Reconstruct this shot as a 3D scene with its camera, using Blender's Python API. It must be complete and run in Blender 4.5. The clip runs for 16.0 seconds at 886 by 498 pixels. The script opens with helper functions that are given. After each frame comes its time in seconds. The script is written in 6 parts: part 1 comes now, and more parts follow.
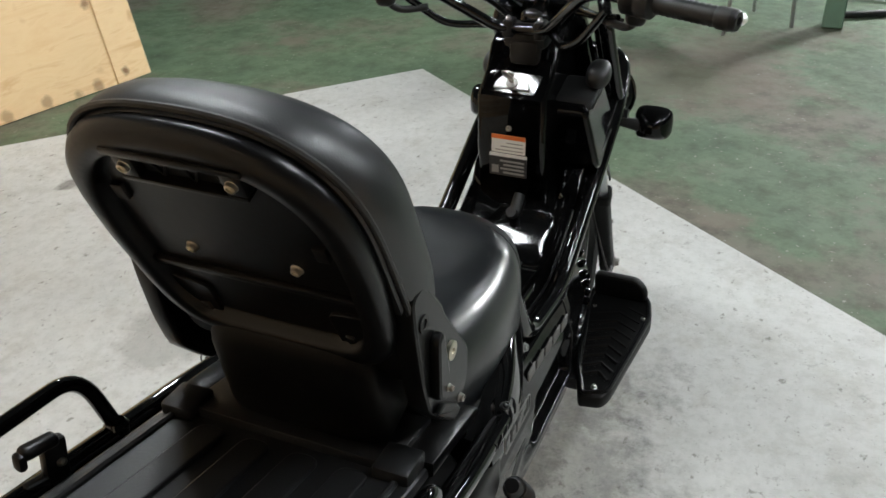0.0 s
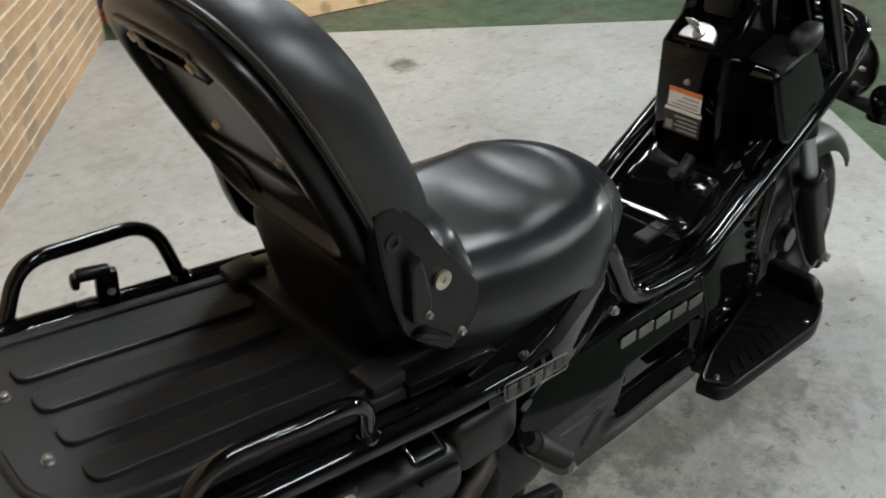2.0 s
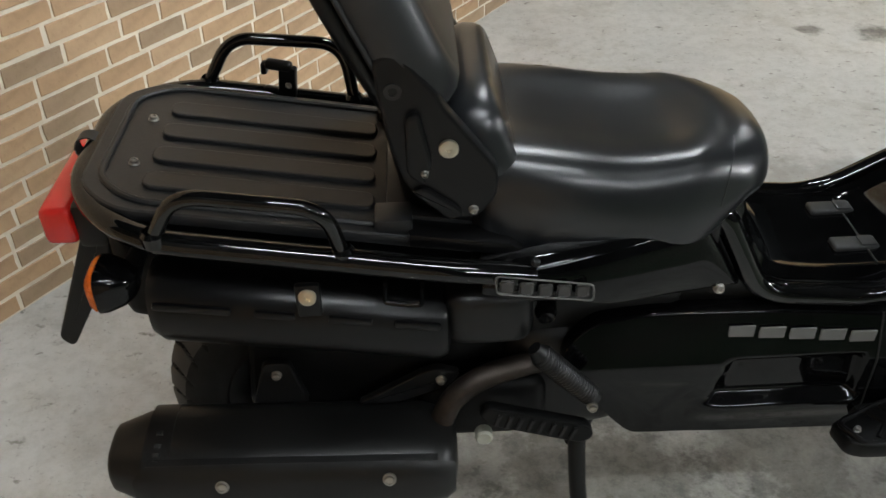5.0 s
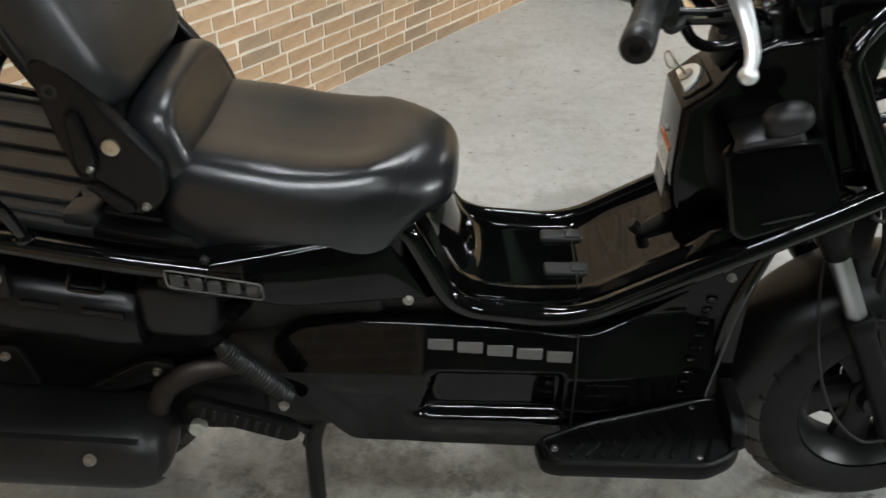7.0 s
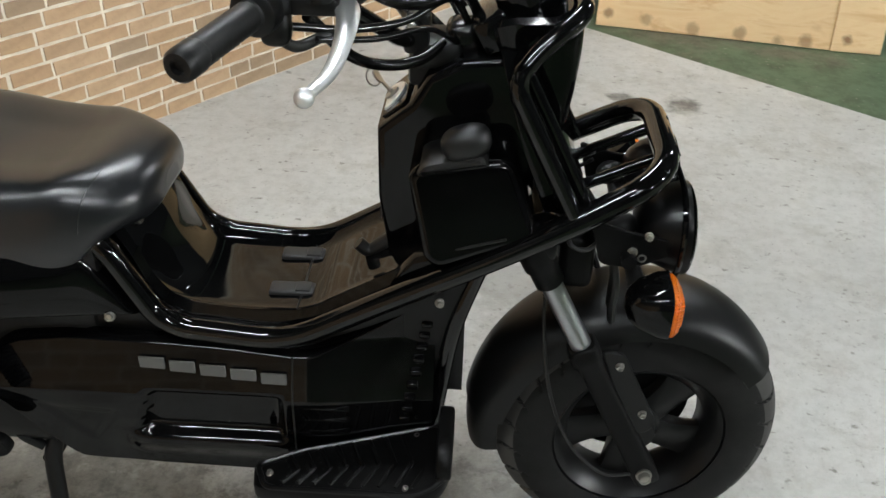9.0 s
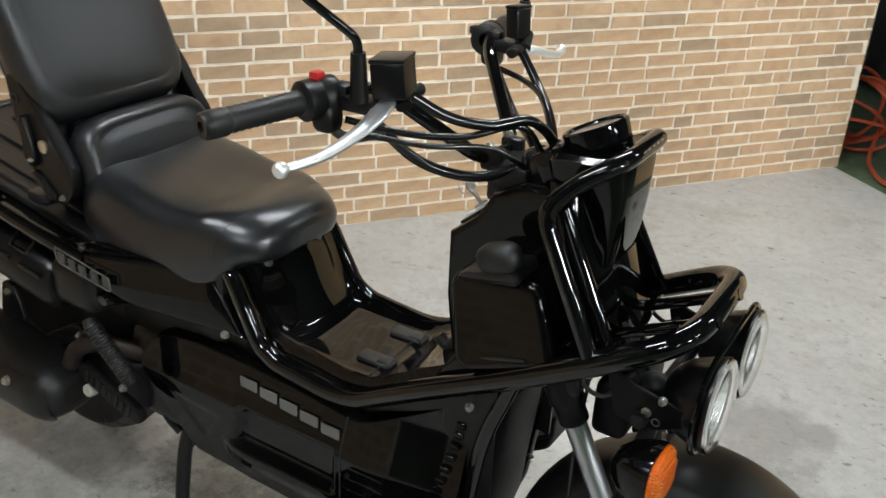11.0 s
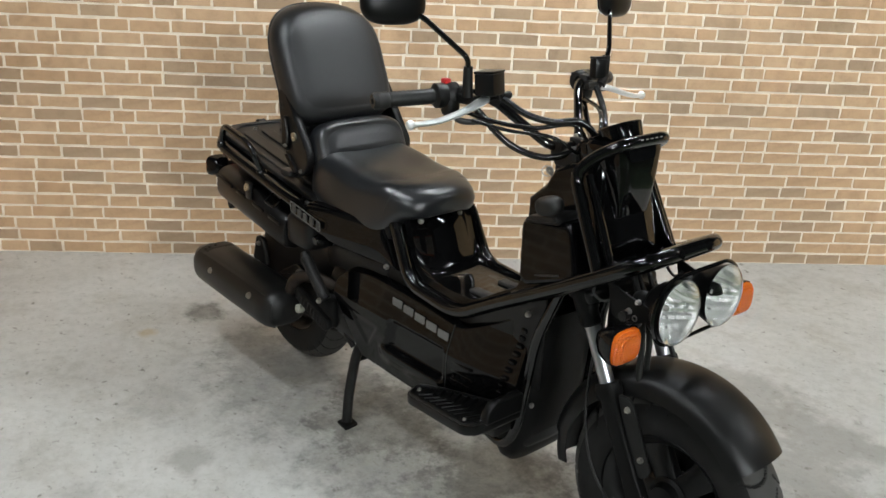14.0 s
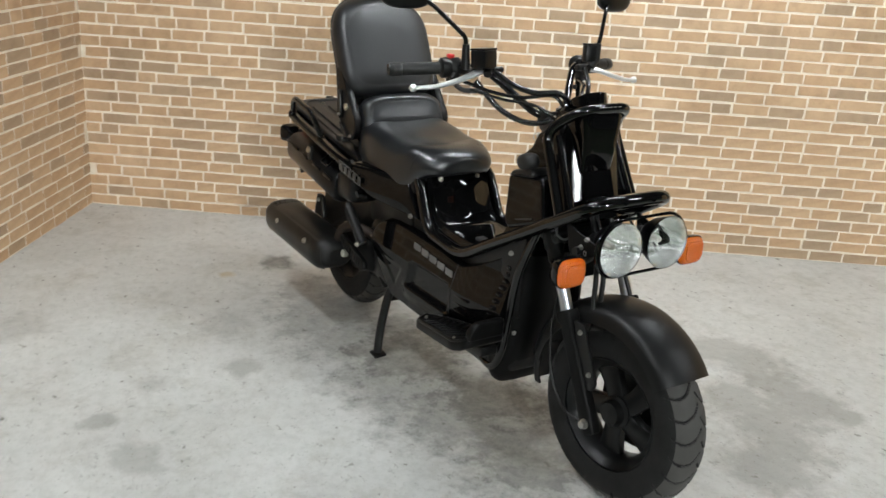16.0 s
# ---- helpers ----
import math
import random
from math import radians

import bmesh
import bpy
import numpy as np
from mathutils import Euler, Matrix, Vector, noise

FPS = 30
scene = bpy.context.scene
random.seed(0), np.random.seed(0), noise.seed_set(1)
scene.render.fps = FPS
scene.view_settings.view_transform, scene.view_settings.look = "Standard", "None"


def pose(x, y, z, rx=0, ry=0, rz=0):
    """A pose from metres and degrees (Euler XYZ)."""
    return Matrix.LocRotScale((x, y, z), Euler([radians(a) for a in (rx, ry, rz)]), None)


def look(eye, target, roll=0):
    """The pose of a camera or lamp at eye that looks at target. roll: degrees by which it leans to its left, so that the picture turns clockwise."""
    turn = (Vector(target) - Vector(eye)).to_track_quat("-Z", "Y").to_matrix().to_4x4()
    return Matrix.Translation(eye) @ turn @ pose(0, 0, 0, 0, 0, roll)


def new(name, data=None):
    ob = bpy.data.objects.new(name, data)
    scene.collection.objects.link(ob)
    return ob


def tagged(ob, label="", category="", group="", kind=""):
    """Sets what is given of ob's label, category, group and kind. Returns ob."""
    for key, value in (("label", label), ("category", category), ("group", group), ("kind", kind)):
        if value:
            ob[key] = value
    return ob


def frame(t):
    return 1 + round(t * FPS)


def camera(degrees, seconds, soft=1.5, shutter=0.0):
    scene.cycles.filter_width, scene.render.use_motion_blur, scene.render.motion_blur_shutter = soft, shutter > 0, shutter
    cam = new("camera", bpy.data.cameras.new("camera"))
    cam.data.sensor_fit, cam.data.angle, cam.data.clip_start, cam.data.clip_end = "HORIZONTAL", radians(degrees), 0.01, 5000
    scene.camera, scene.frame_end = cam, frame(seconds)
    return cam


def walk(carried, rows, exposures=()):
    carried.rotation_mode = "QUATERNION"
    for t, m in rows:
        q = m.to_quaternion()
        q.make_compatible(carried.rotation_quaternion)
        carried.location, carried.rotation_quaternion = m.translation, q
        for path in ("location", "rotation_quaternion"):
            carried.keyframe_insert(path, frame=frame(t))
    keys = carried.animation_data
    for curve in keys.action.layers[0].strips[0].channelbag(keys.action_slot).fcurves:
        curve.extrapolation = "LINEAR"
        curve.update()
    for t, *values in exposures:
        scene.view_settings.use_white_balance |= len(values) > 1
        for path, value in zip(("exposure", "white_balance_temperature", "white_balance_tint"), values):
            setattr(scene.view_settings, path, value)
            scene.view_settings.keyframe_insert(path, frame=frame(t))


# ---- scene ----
cam = camera(52.5, 16.0, shutter=0.35)
PATH = [
    (0, (-1.4128, -0.5273, 1.4803), (0.1807, 0.1548, 0.4825), -1.13),
    (0.5, (-1.3652, -0.5629, 1.4601), (0.1613, 0.2214, 0.4331), -0.73),
    (1, (-1.3103, -0.6127, 1.4583), (0.1329, 0.2625, 0.3852), -0.22),
    (1.5, (-1.2616, -0.6781, 1.4590), (0.0857, 0.3288, 0.3768), -1.07),
    (2, (-1.1914, -0.8298, 1.4547), (-0.0705, 0.4053, 0.3511), -1.26),
    (2.5, (-1.1212, -0.9298, 1.4493), (-0.2161, 0.4416, 0.3091), -0.51),
    (3, (-1.0188, -0.9459, 1.4162), (-0.3349, 0.5103, 0.2280), 0.49),
    (3.2, (-0.9822, -0.9596, 1.4279), (-0.4050, 0.5348, 0.2307), 0.25),
    (5.3, (-0.6016, -1.1819, 1.4212), (-0.5538, 0.4135, 0.2161), -0.62),
    (5.5, (-0.5523, -1.1766, 1.4030), (-0.5047, 0.4092, 0.1852), -0.03),
    (6, (-0.4321, -1.2017, 1.4119), (-0.3984, 0.4042, 0.2202), -0.56),
    (6.5, (-0.2813, -1.2510, 1.4167), (-0.3163, 0.3881, 0.2712), -0.53),
    (7, (-0.1436, -1.2799, 1.4265), (-0.1685, 0.3725, 0.3000), 0.54),
    (7.5, (-0.0117, -1.2516, 1.4210), (-0.0110, 0.3842, 0.2703), -0.85),
    (8, (0.0990, -1.2319, 1.4165), (0.1648, 0.4067, 0.2717), 1.83),
    (8.2, (0.1361, -1.2296, 1.4214), (0.2138, 0.4106, 0.2796), 1.72),
    (10.3, (0.6436, -1.1800, 1.4347), (0.0444, 0.4661, 0.4697), 1.12),
    (10.5, (0.6849, -1.1695, 1.4383), (-0.0140, 0.4578, 0.5091), 1.06),
    (11, (0.8294, -1.1555, 1.4541), (-0.0842, 0.3827, 0.5599), 2.69),
    (11.5, (0.9622, -1.1760, 1.4498), (-0.0818, 0.2898, 0.5770), 2.29),
    (12, (1.0853, -1.2598, 1.4413), (-0.0427, 0.1665, 0.6087), 2.62),
    (12.5, (1.1993, -1.3519, 1.4482), (0.0136, 0.0329, 0.6255), 2.66),
    (13, (1.3511, -1.4097, 1.4533), (0.0652, -0.0966, 0.6645), 2.38),
    (13.5, (1.4627, -1.4743, 1.4614), (0.1162, -0.1975, 0.7152), 2.80),
    (14, (1.5530, -1.5791, 1.4588), (0.1703, -0.3106, 0.7666), 2.86),
    (14.5, (1.6465, -1.6792, 1.4532), (0.2939, -0.4000, 0.7223), 2.96),
    (15, (1.7486, -1.6842, 1.4513), (0.3888, -0.3987, 0.7452), 2.34),
    (15.5, (1.9374, -1.6454, 1.4502), (0.4736, -0.4580, 0.7812), 2.58),
    (16, (2.1223, -1.6329, 1.4523), (0.5713, -0.5666, 0.7760), 3.72),
]
walk(cam, [(t, look(eye, target, roll)) for t, eye, target, roll in PATH],
     [(0, 0.0), (1.5, -0.03), (2.5, -0.16), (5.3, -0.2), (8.2, -0.15), (10.3, -0.03), (13, -0.05), (14.5, -0.05), (16, 0.06)])

# ---- light ----
world = bpy.data.worlds.new("workshop")
scene.world = world
world.use_nodes = True
world.node_tree.nodes["Background"].inputs[0].default_value = (0.75, 0.82, 0.9, 1)
world.node_tree.nodes["Background"].inputs[1].default_value = 0.02
scene.view_settings.exposure = 0.0

# the wall's own axes: U runs along the long brick wall, V leads away from it into the room
U = Vector((0.604, 0.797, 0))
V = Vector((0.797, -0.604, 0))
WALL_TURN = math.degrees(math.atan2(0.797, 0.604))


def at(u, v, z=0.0):
    return U * u + V * v + Vector((0, 0, z))


# ---- materials ----
def mat(name, color, rough=0.5, metal=0.0, **more):
    m = bpy.data.materials.new(name)
    m.use_nodes = True
    b = m.node_tree.nodes["Principled BSDF"]
    b.inputs["Base Color"].default_value = (*color, 1)
    b.inputs["Roughness"].default_value = rough
    b.inputs["Metallic"].default_value = metal
    for key, value in more.items():
        b.inputs[key.replace("_", " ")].default_value = value
    return m


class Graph:
    """Short words for building a node material."""

    def __init__(self, m):
        self.m, self.t = m, m.node_tree
        self.b = self.t.nodes["Principled BSDF"]

    def node(self, kind, **props):
        n = self.t.nodes.new(kind)
        for k, v in props.items():
            if k in ("operation", "blend_type", "data_type"):
                if k == "operation":
                    n.operation = v
                elif k == "blend_type":
                    n.blend_type = v
                else:
                    n.data_type = v
            else:
                n.inputs[k.replace("_", " ")].default_value = v
        return n

    def link(self, a, out, b, inp):
        self.t.links.new(a.outputs[out], b.inputs[inp])

    def coords(self):
        return self.node("ShaderNodeTexCoord")

    def noise(self, scale, detail=4.0, rough=0.55, src="Object"):
        n = self.node("ShaderNodeTexNoise", Scale=scale, Detail=detail, Roughness=rough)
        self.link(self.coords(), src, n, "Vector")
        return n

    def ramp(self, src, out, stops):
        r = self.node("ShaderNodeValToRGB")
        el = r.color_ramp.elements
        while len(el) < len(stops):
            el.new(0.5)
        for e, (p, c) in zip(el, stops):
            e.position, e.color = p, (*c, 1) if len(c) == 3 else c
        self.link(src, out, r, "Fac")
        return r

    def mix(self, fac, a, b, blend="MIX", amount=None):
        n = self.t.nodes.new("ShaderNodeMix")
        n.data_type, n.blend_type = "RGBA", blend
        if fac is not None:
            self.t.links.new(fac, n.inputs[0])
        else:
            n.inputs[0].default_value = amount
        for sock, val in ((n.inputs[6], a), (n.inputs[7], b)):
            if isinstance(val, tuple):
                sock.default_value = (*val, 1)
            else:
                self.t.links.new(val, sock)
        return n

    def bump(self, height, strength, distance):
        n = self.node("ShaderNodeBump", Strength=strength, Distance=distance)
        self.t.links.new(height, n.inputs["Height"])
        self.link(n, "Normal", self.b, "Normal")
        return n

    def color(self, sock):
        self.t.links.new(sock, self.b.inputs["Base Color"])

    def rough(self, src, out, lo, hi):
        n = self.node("ShaderNodeMapRange", To_Min=lo, To_Max=hi)
        self.link(src, out, n, "Value")
        self.link(n, "Result", self.b, "Roughness")


def worn(name, color, rough, spread=0.12, grain=60.0, bump=0.15, dist=0.001, dust=(0.12, 0.115, 0.105), dusty=0.25, metal=0.0):
    """A painted or moulded surface with two scales of variation, light dust and a fine relief."""
    m = mat(name, color, rough, metal)
    g = Graph(m)
    big, fine = g.noise(7.0, 5), g.noise(grain, 3)
    mask = g.ramp(big, "Fac", [(0.45, (0, 0, 0)), (0.8, (dusty,) * 3)])
    c = g.mix(mask.outputs["Color"], color, dust)
    g.color(c.outputs[2])
    g.rough(big, "Fac", max(0.02, rough - spread), rough + spread)
    g.bump(fine.outputs["Fac"], bump, dist)
    return m


def spots(g, places):
    """A mask of stains and painted shade with ragged rims at given places (x, y, radius, strength)."""
    geo = g.node("ShaderNodeNewGeometry")
    rag = g.noise(7.0, 6, 0.7)
    total = None
    for x, y, r, k, *z in places:
        d = g.node("ShaderNodeVectorMath", operation="DISTANCE")
        g.link(geo, "Position", d, 0)
        d.inputs[1].default_value = (x, y, z[0] if z else 0.0)
        q = g.node("ShaderNodeMath", operation="DIVIDE")
        g.link(d, "Value", q, 0)
        q.inputs[1].default_value = r
        w = g.node("ShaderNodeMath", operation="MULTIPLY_ADD")
        g.link(rag, "Fac", w, 0)
        w.inputs[1].default_value = 2.6
        w.inputs[2].default_value = -1.3
        e = g.node("ShaderNodeMath", operation="ADD")
        g.link(q, "Value", e, 0)
        g.link(w, "Value", e, 1)
        f = g.node("ShaderNodeMapRange", From_Min=1.15, From_Max=0.55, To_Min=0.0, To_Max=k)
        g.link(e, "Value", f, "Value")
        if total is None:
            total = f
        else:
            m_ = g.node("ShaderNodeMath", operation="MAXIMUM")
            g.link(total, 0, m_, 0)
            g.link(f, 0, m_, 1)
            total = m_
    return total


def concrete():
    m = mat("bare_concrete", (0.4, 0.4, 0.38), 0.62)
    g = Graph(m)
    tone = g.ramp(g.noise(1.3, 7, 0.62), "Fac", [(0.34, (0.50, 0.495, 0.47)), (0.5, (0.56, 0.555, 0.53)), (0.64, (0.61, 0.605, 0.58))])
    fine = g.ramp(g.noise(22, 9, 0.75), "Fac", [(0.38, (0.66, 0.655, 0.64)), (0.56, (1, 1, 1))])
    c = g.mix(None, tone.outputs["Color"], fine.outputs["Color"], "MULTIPLY", 0.4)
    smear = g.ramp(g.noise(3.4, 9, 0.74), "Fac", [(0.52, (1, 1, 1)), (0.6, (0.74, 0.72, 0.67)), (0.7, (0.48, 0.46, 0.41))])
    c = g.mix(None, c.outputs[2], smear.outputs["Color"], "MULTIPLY", 0.42)
    spot = g.ramp(g.noise(17, 4, 0.75), "Fac", [(0.6, (1, 1, 1)), (0.68, (0.36, 0.35, 0.32))])
    c = g.mix(None, c.outputs[2], spot.outputs["Color"], "MULTIPLY", 0.4)
    speck = g.ramp(g.noise(60, 5, 0.75), "Fac", [(0.60, (1, 1, 1)), (0.71, (0.3, 0.29, 0.26))])
    c = g.mix(None, c.outputs[2], speck.outputs["Color"], "MULTIPLY", 0.75)
    mp = g.node("ShaderNodeMapping")
    mp.inputs["Scale"].default_value = (1.0, 1.5, 1.0)
    mp.inputs["Rotation"].default_value = (0, 0, 0.6)
    g.link(g.coords(), "Object", mp, "Vector")
    nick = g.node("ShaderNodeTexNoise", Scale=19.0, Detail=6.0, Roughness=0.62)
    g.link(mp, "Vector", nick, "Vector")
    nicks = g.ramp(nick, "Fac", [(0.625, (1, 1, 1)), (0.68, (0.42, 0.405, 0.37)), (0.78, (0.16, 0.15, 0.13))])
    c = g.mix(None, c.outputs[2], nicks.outputs["Color"], "MULTIPLY", 0.85)
    # oil stains, plus the shade round the scooter darkened into the floor colour
    oil_and_shade = spots(g, [(1.125, 1.959, 0.075, 0.85), (0.893, 2.008, 0.05, 0.8), (-1.36, -0.13, 0.09, 0.75), (-0.34, -0.06, 0.3, 0.8), (0.08, 0.0, 0.26, 0.75), (-0.82, -0.56, 0.12, 0.25), (-1.13, -1.21, 0.12, 0.25), (-0.55, 0.01, 0.13, 0.7), (-0.43, -0.09, 0.12, 0.65), (-0.76, -0.18, 0.26, 0.5), (-0.50, -0.20, 0.25, 0.5), (-0.2, -0.18, 0.27, 0.52), (0.12, -0.14, 0.28, 0.6), (0.40, -0.10, 0.26, 0.65), (-1.0, -0.14, 0.16, 0.5)])
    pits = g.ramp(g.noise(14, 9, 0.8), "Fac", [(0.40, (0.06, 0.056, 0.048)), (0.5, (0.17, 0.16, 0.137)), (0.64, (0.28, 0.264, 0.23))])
    c = g.mix(oil_and_shade.outputs[0], c.outputs[2], pits.outputs["Color"])
    # damp stains; by the front wheel its soft shadow is painted in too
    damp_and_shade = spots(g, [(0.16, 1.02, 0.13, 0.45), (0.30, 1.04, 0.15, 0.5), (0.44, 0.98, 0.17, 0.55), (0.58, 0.95, 0.17, 0.55), (0.62, 0.76, 0.19, 0.5), (0.46, 0.74, 0.17, 0.5), (0.74, 0.66, 0.16, 0.5), (0.80, 0.50, 0.15, 0.5), (0.72, 1.0, 0.07, 0.55), (-0.5, -0.63, 0.07, 0.5), (-0.36, -1.13, 0.05, 0.5), (-0.52, -0.93, 0.06, 0.35), (-0.11, -1.1, 0.09, 0.4)])
    c = g.mix(damp_and_shade.outputs[0], c.outputs[2], (0.20, 0.19, 0.165))
    rust = spots(g, [(-1.32, -0.38, 0.04, 0.6)])
    c = g.mix(rust.outputs[0], c.outputs[2], (0.42, 0.32, 0.16))
    g.color(c.outputs[2])
    g.rough(g.noise(3.0, 5), "Fac", 0.4, 0.72)
    g.bump(g.noise(40, 8, 0.7).outputs["Fac"], 0.25, 0.004)
    return m


def green_paint():
    m = mat("worn_green_floor_paint", (0.12, 0.22, 0.14), 0.5)
    g = Graph(m)
    tone = g.ramp(g.noise(1.1, 7, 0.62), "Fac", [(0.36, (0.078, 0.125, 0.070)), (0.5, (0.112, 0.165, 0.093)), (0.56, (0.13, 0.14, 0.092)), (0.64, (0.15, 0.135, 0.10))])
    dirt = g.ramp(g.noise(8, 9, 0.75), "Fac", [(0.44, (1, 1, 1)), (0.62, (0.5, 0.47, 0.42))])
    c = g.mix(None, tone.outputs["Color"], dirt.outputs["Color"], "MULTIPLY", 0.75)
    speck = g.ramp(g.noise(45, 3, 0.6), "Fac", [(0.66, (0, 0, 0)), (0.72, (0.6, 0.6, 0.6))])
    c = g.mix(speck.outputs["Color"], c.outputs[2], (0.36, 0.35, 0.3))
    brown = spots(g, [(2.9, 0.0, 0.5, 0.5), (3.4, -0.1, 0.4, 0.5), (2.81, 2.16, 0.1, 0.7), (1.5, -0.33, 0.1, 0.6)])
    c = g.mix(brown.outputs[0], c.outputs[2], (0.17, 0.13, 0.1))
    g.color(c.outputs[2])
    g.rough(g.noise(4.0, 5), "Fac", 0.5, 0.85)
    g.bump(g.noise(30, 6, 0.6).outputs["Fac"], 0.2, 0.003)
    return m


def brick(name, joined):
    m = mat(name, (0.55, 0.3, 0.16), 0.75)
    g = Graph(m)
    src = g.node("ShaderNodeNewGeometry") if joined else g.node("ShaderNodeObjectInfo")
    key = "Random Per Island" if joined else "Random"
    tone = g.ramp(src, key, [(0.0, (0.39, 0.276, 0.178)), (0.22, (0.43, 0.304, 0.192)), (0.27, (0.505, 0.330, 0.190)), (0.55, (0.555, 0.370, 0.217)), (0.8, (0.575, 0.395, 0.243)), (1.0, (0.52, 0.343, 0.198))])
    soft = g.ramp(g.noise(16, 6, 0.65), "Fac", [(0.32, (0.80, 0.78, 0.75)), (0.5, (0.97, 0.96, 0.94)), (0.7, (1.06, 1.05, 1.04))])
    c = g.mix(None, tone.outputs["Color"], soft.outputs["Color"], "MULTIPLY", 0.9)
    grime = g.ramp(g.noise(1.7, 6, 0.65), "Fac", [(0.34, (0.80, 0.78, 0.75)), (0.55, (1.0, 1.0, 1.0)), (0.7, (1.05, 1.045, 1.04))])
    c = g.mix(None, c.outputs[2], grime.outputs["Color"], "MULTIPLY", 0.8)
    pit = g.ramp(g.noise(120, 3, 0.6), "Fac", [(0.62, (1, 1, 1)), (0.74, (0.7, 0.66, 0.6))])
    c = g.mix(None, c.outputs[2], pit.outputs["Color"], "MULTIPLY", 0.6)
    g.color(c.outputs[2])
    g.bump(g.noise(90, 6, 0.65).outputs["Fac"], 0.3, 0.002)
    return m


def mortar_mat():
    m = mat("pale_mortar", (0.72, 0.66, 0.55), 0.85)
    g = Graph(m)
    c = g.ramp(g.noise(14, 6), "Fac", [(0.35, (0.70, 0.62, 0.50)), (0.62, (0.84, 0.765, 0.64))])
    g.color(c.outputs["Color"])
    g.bump(g.noise(120, 4).outputs["Fac"], 0.3, 0.001)
    return m


def plywood_mat(name="raw_plywood"):
    m = mat(name, (0.62, 0.42, 0.2), 0.6)
    g = Graph(m)
    co = g.coords()
    mp = g.node("ShaderNodeMapping")
    mp.inputs["Scale"].default_value = (1.2, 5.0, 7.0)
    g.link(co, "Object", mp, "Vector")
    n = g.node("ShaderNodeTexNoise", Scale=2.0, Detail=7.0, Roughness=0.6, Distortion=0.8)
    g.link(mp, "Vector", n, "Vector")
    c = g.ramp(n, "Fac", [(0.3, (0.80, 0.53, 0.27)), (0.55, (0.86, 0.61, 0.34)), (0.68, (0.74, 0.46, 0.22)), (0.8, (0.83, 0.57, 0.30))])
    knot = g.ramp(g.noise(5, 2, 0.4), "Fac", [(0.68, (1, 1, 1)), (0.75, (0.6, 0.4, 0.25))])
    c2 = g.mix(None, c.outputs["Color"], knot.outputs["Color"], "MULTIPLY", 0.8)
    marks = spots(g, [(1.943, 2.597, 0.028, 0.9, 0.054), (1.859, 2.689, 0.028, 0.8, 0.394), (1.78, 2.625, 0.03, 0.6, 0.025), (1.66, 2.65, 0.028, 0.55, 0.02), (1.5, 2.69, 0.03, 0.55, 0.03), (1.3, 2.73, 0.03, 0.5, 0.02), (0.93, 2.81, 0.025, 0.7, 0.06), (1.1, 2.78, 0.03, 0.5, 0.05)])
    c2 = g.mix(marks.outputs[0], c2.outputs[2], (0.24, 0.10, 0.04))
    g.color(c2.outputs[2])
    g.bump(n.outputs["Fac"], 0.15, 0.002)
    return m


def vinyl(name="black_seat_vinyl", low=0.25, high=0.33, tone=0.82):
    m = mat(name, (0.016, 0.016, 0.017), 0.36, Specular_IOR_Level=0.65)
    g = Graph(m)
    v = g.node("ShaderNodeTexVoronoi", Scale=420.0)
    g.link(g.coords(), "Object", v, "Vector")
    big = g.noise(9, 5)
    dust = g.ramp(big, "Fac", [(0.35, (0.0080 * tone, 0.0088 * tone, 0.0100 * tone)), (0.75, (0.0118 * tone, 0.0130 * tone, 0.0148 * tone))])
    g.color(dust.outputs["Color"])
    g.rough(big, "Fac", low, high)
    g.bump(v.outputs["Distance"], 0.12, 0.0006)
    return m


def gloss(name, color, rough):
    m = mat(name, color, rough, Specular_IOR_Level=0.5)
    g = Graph(m)
    big = g.noise(11, 6, 0.65)
    c = g.ramp(big, "Fac", [(0.4, color), (0.85, tuple(0.004 + v for v in color))])
    g.color(c.outputs["Color"])
    g.rough(big, "Fac", rough, rough + 0.04)
    g.bump(g.noise(150, 2).outputs["Fac"], 0.02, 0.0005)
    return m


def tyre_mat():
    m = mat("black_tyre_rubber", (0.018, 0.018, 0.018), 0.75)
    g = Graph(m)
    c = g.ramp(g.noise(12, 6, 0.7), "Fac", [(0.35, (0.006, 0.0059, 0.0057)), (0.75, (0.014, 0.0136, 0.013))])
    g.color(c.outputs["Color"])
    g.bump(g.noise(180, 3).outputs["Fac"], 0.2, 0.0008)
    return m


def brown_steel():
    m = mat("heat_browned_steel", (0.09, 0.06, 0.045), 0.5, 0.7)
    g = Graph(m)
    c = g.ramp(g.noise(18, 6, 0.7), "Fac", [(0.35, (0.016, 0.013, 0.011)), (0.7, (0.055, 0.041, 0.033))])
    g.color(c.outputs["Color"])
    return m


GLOSS = gloss("gloss_black_paint", (0.0012, 0.0012, 0.0013), 0.03)
TUBE = gloss("black_enamelled_tube", (0.0014, 0.0014, 0.0014), 0.015)
SATIN = worn("satin_black_plastic", (0.0026, 0.0026, 0.0028), 0.30, spread=0.05, dusty=0.01)
SATIN.node_tree.nodes["Principled BSDF"].inputs["Specular IOR Level"].default_value = 0.28
DECK = worn("grained_black_carrier_plastic", (0.0075, 0.0079, 0.0086), 0.42, spread=0.06, grain=220, bump=0.25, dusty=0.03)
MATTE = worn("matt_black_plastic", (0.0035, 0.0035, 0.0036), 0.4, spread=0.07, dusty=0.015)
CAST = worn("dark_cast_metal", (0.005, 0.005, 0.0052), 0.36, dusty=0.03, metal=0.1)
MUFF = worn("matt_black_muffler_paint", (0.0042, 0.0042, 0.0042), 0.36, dusty=0.03)
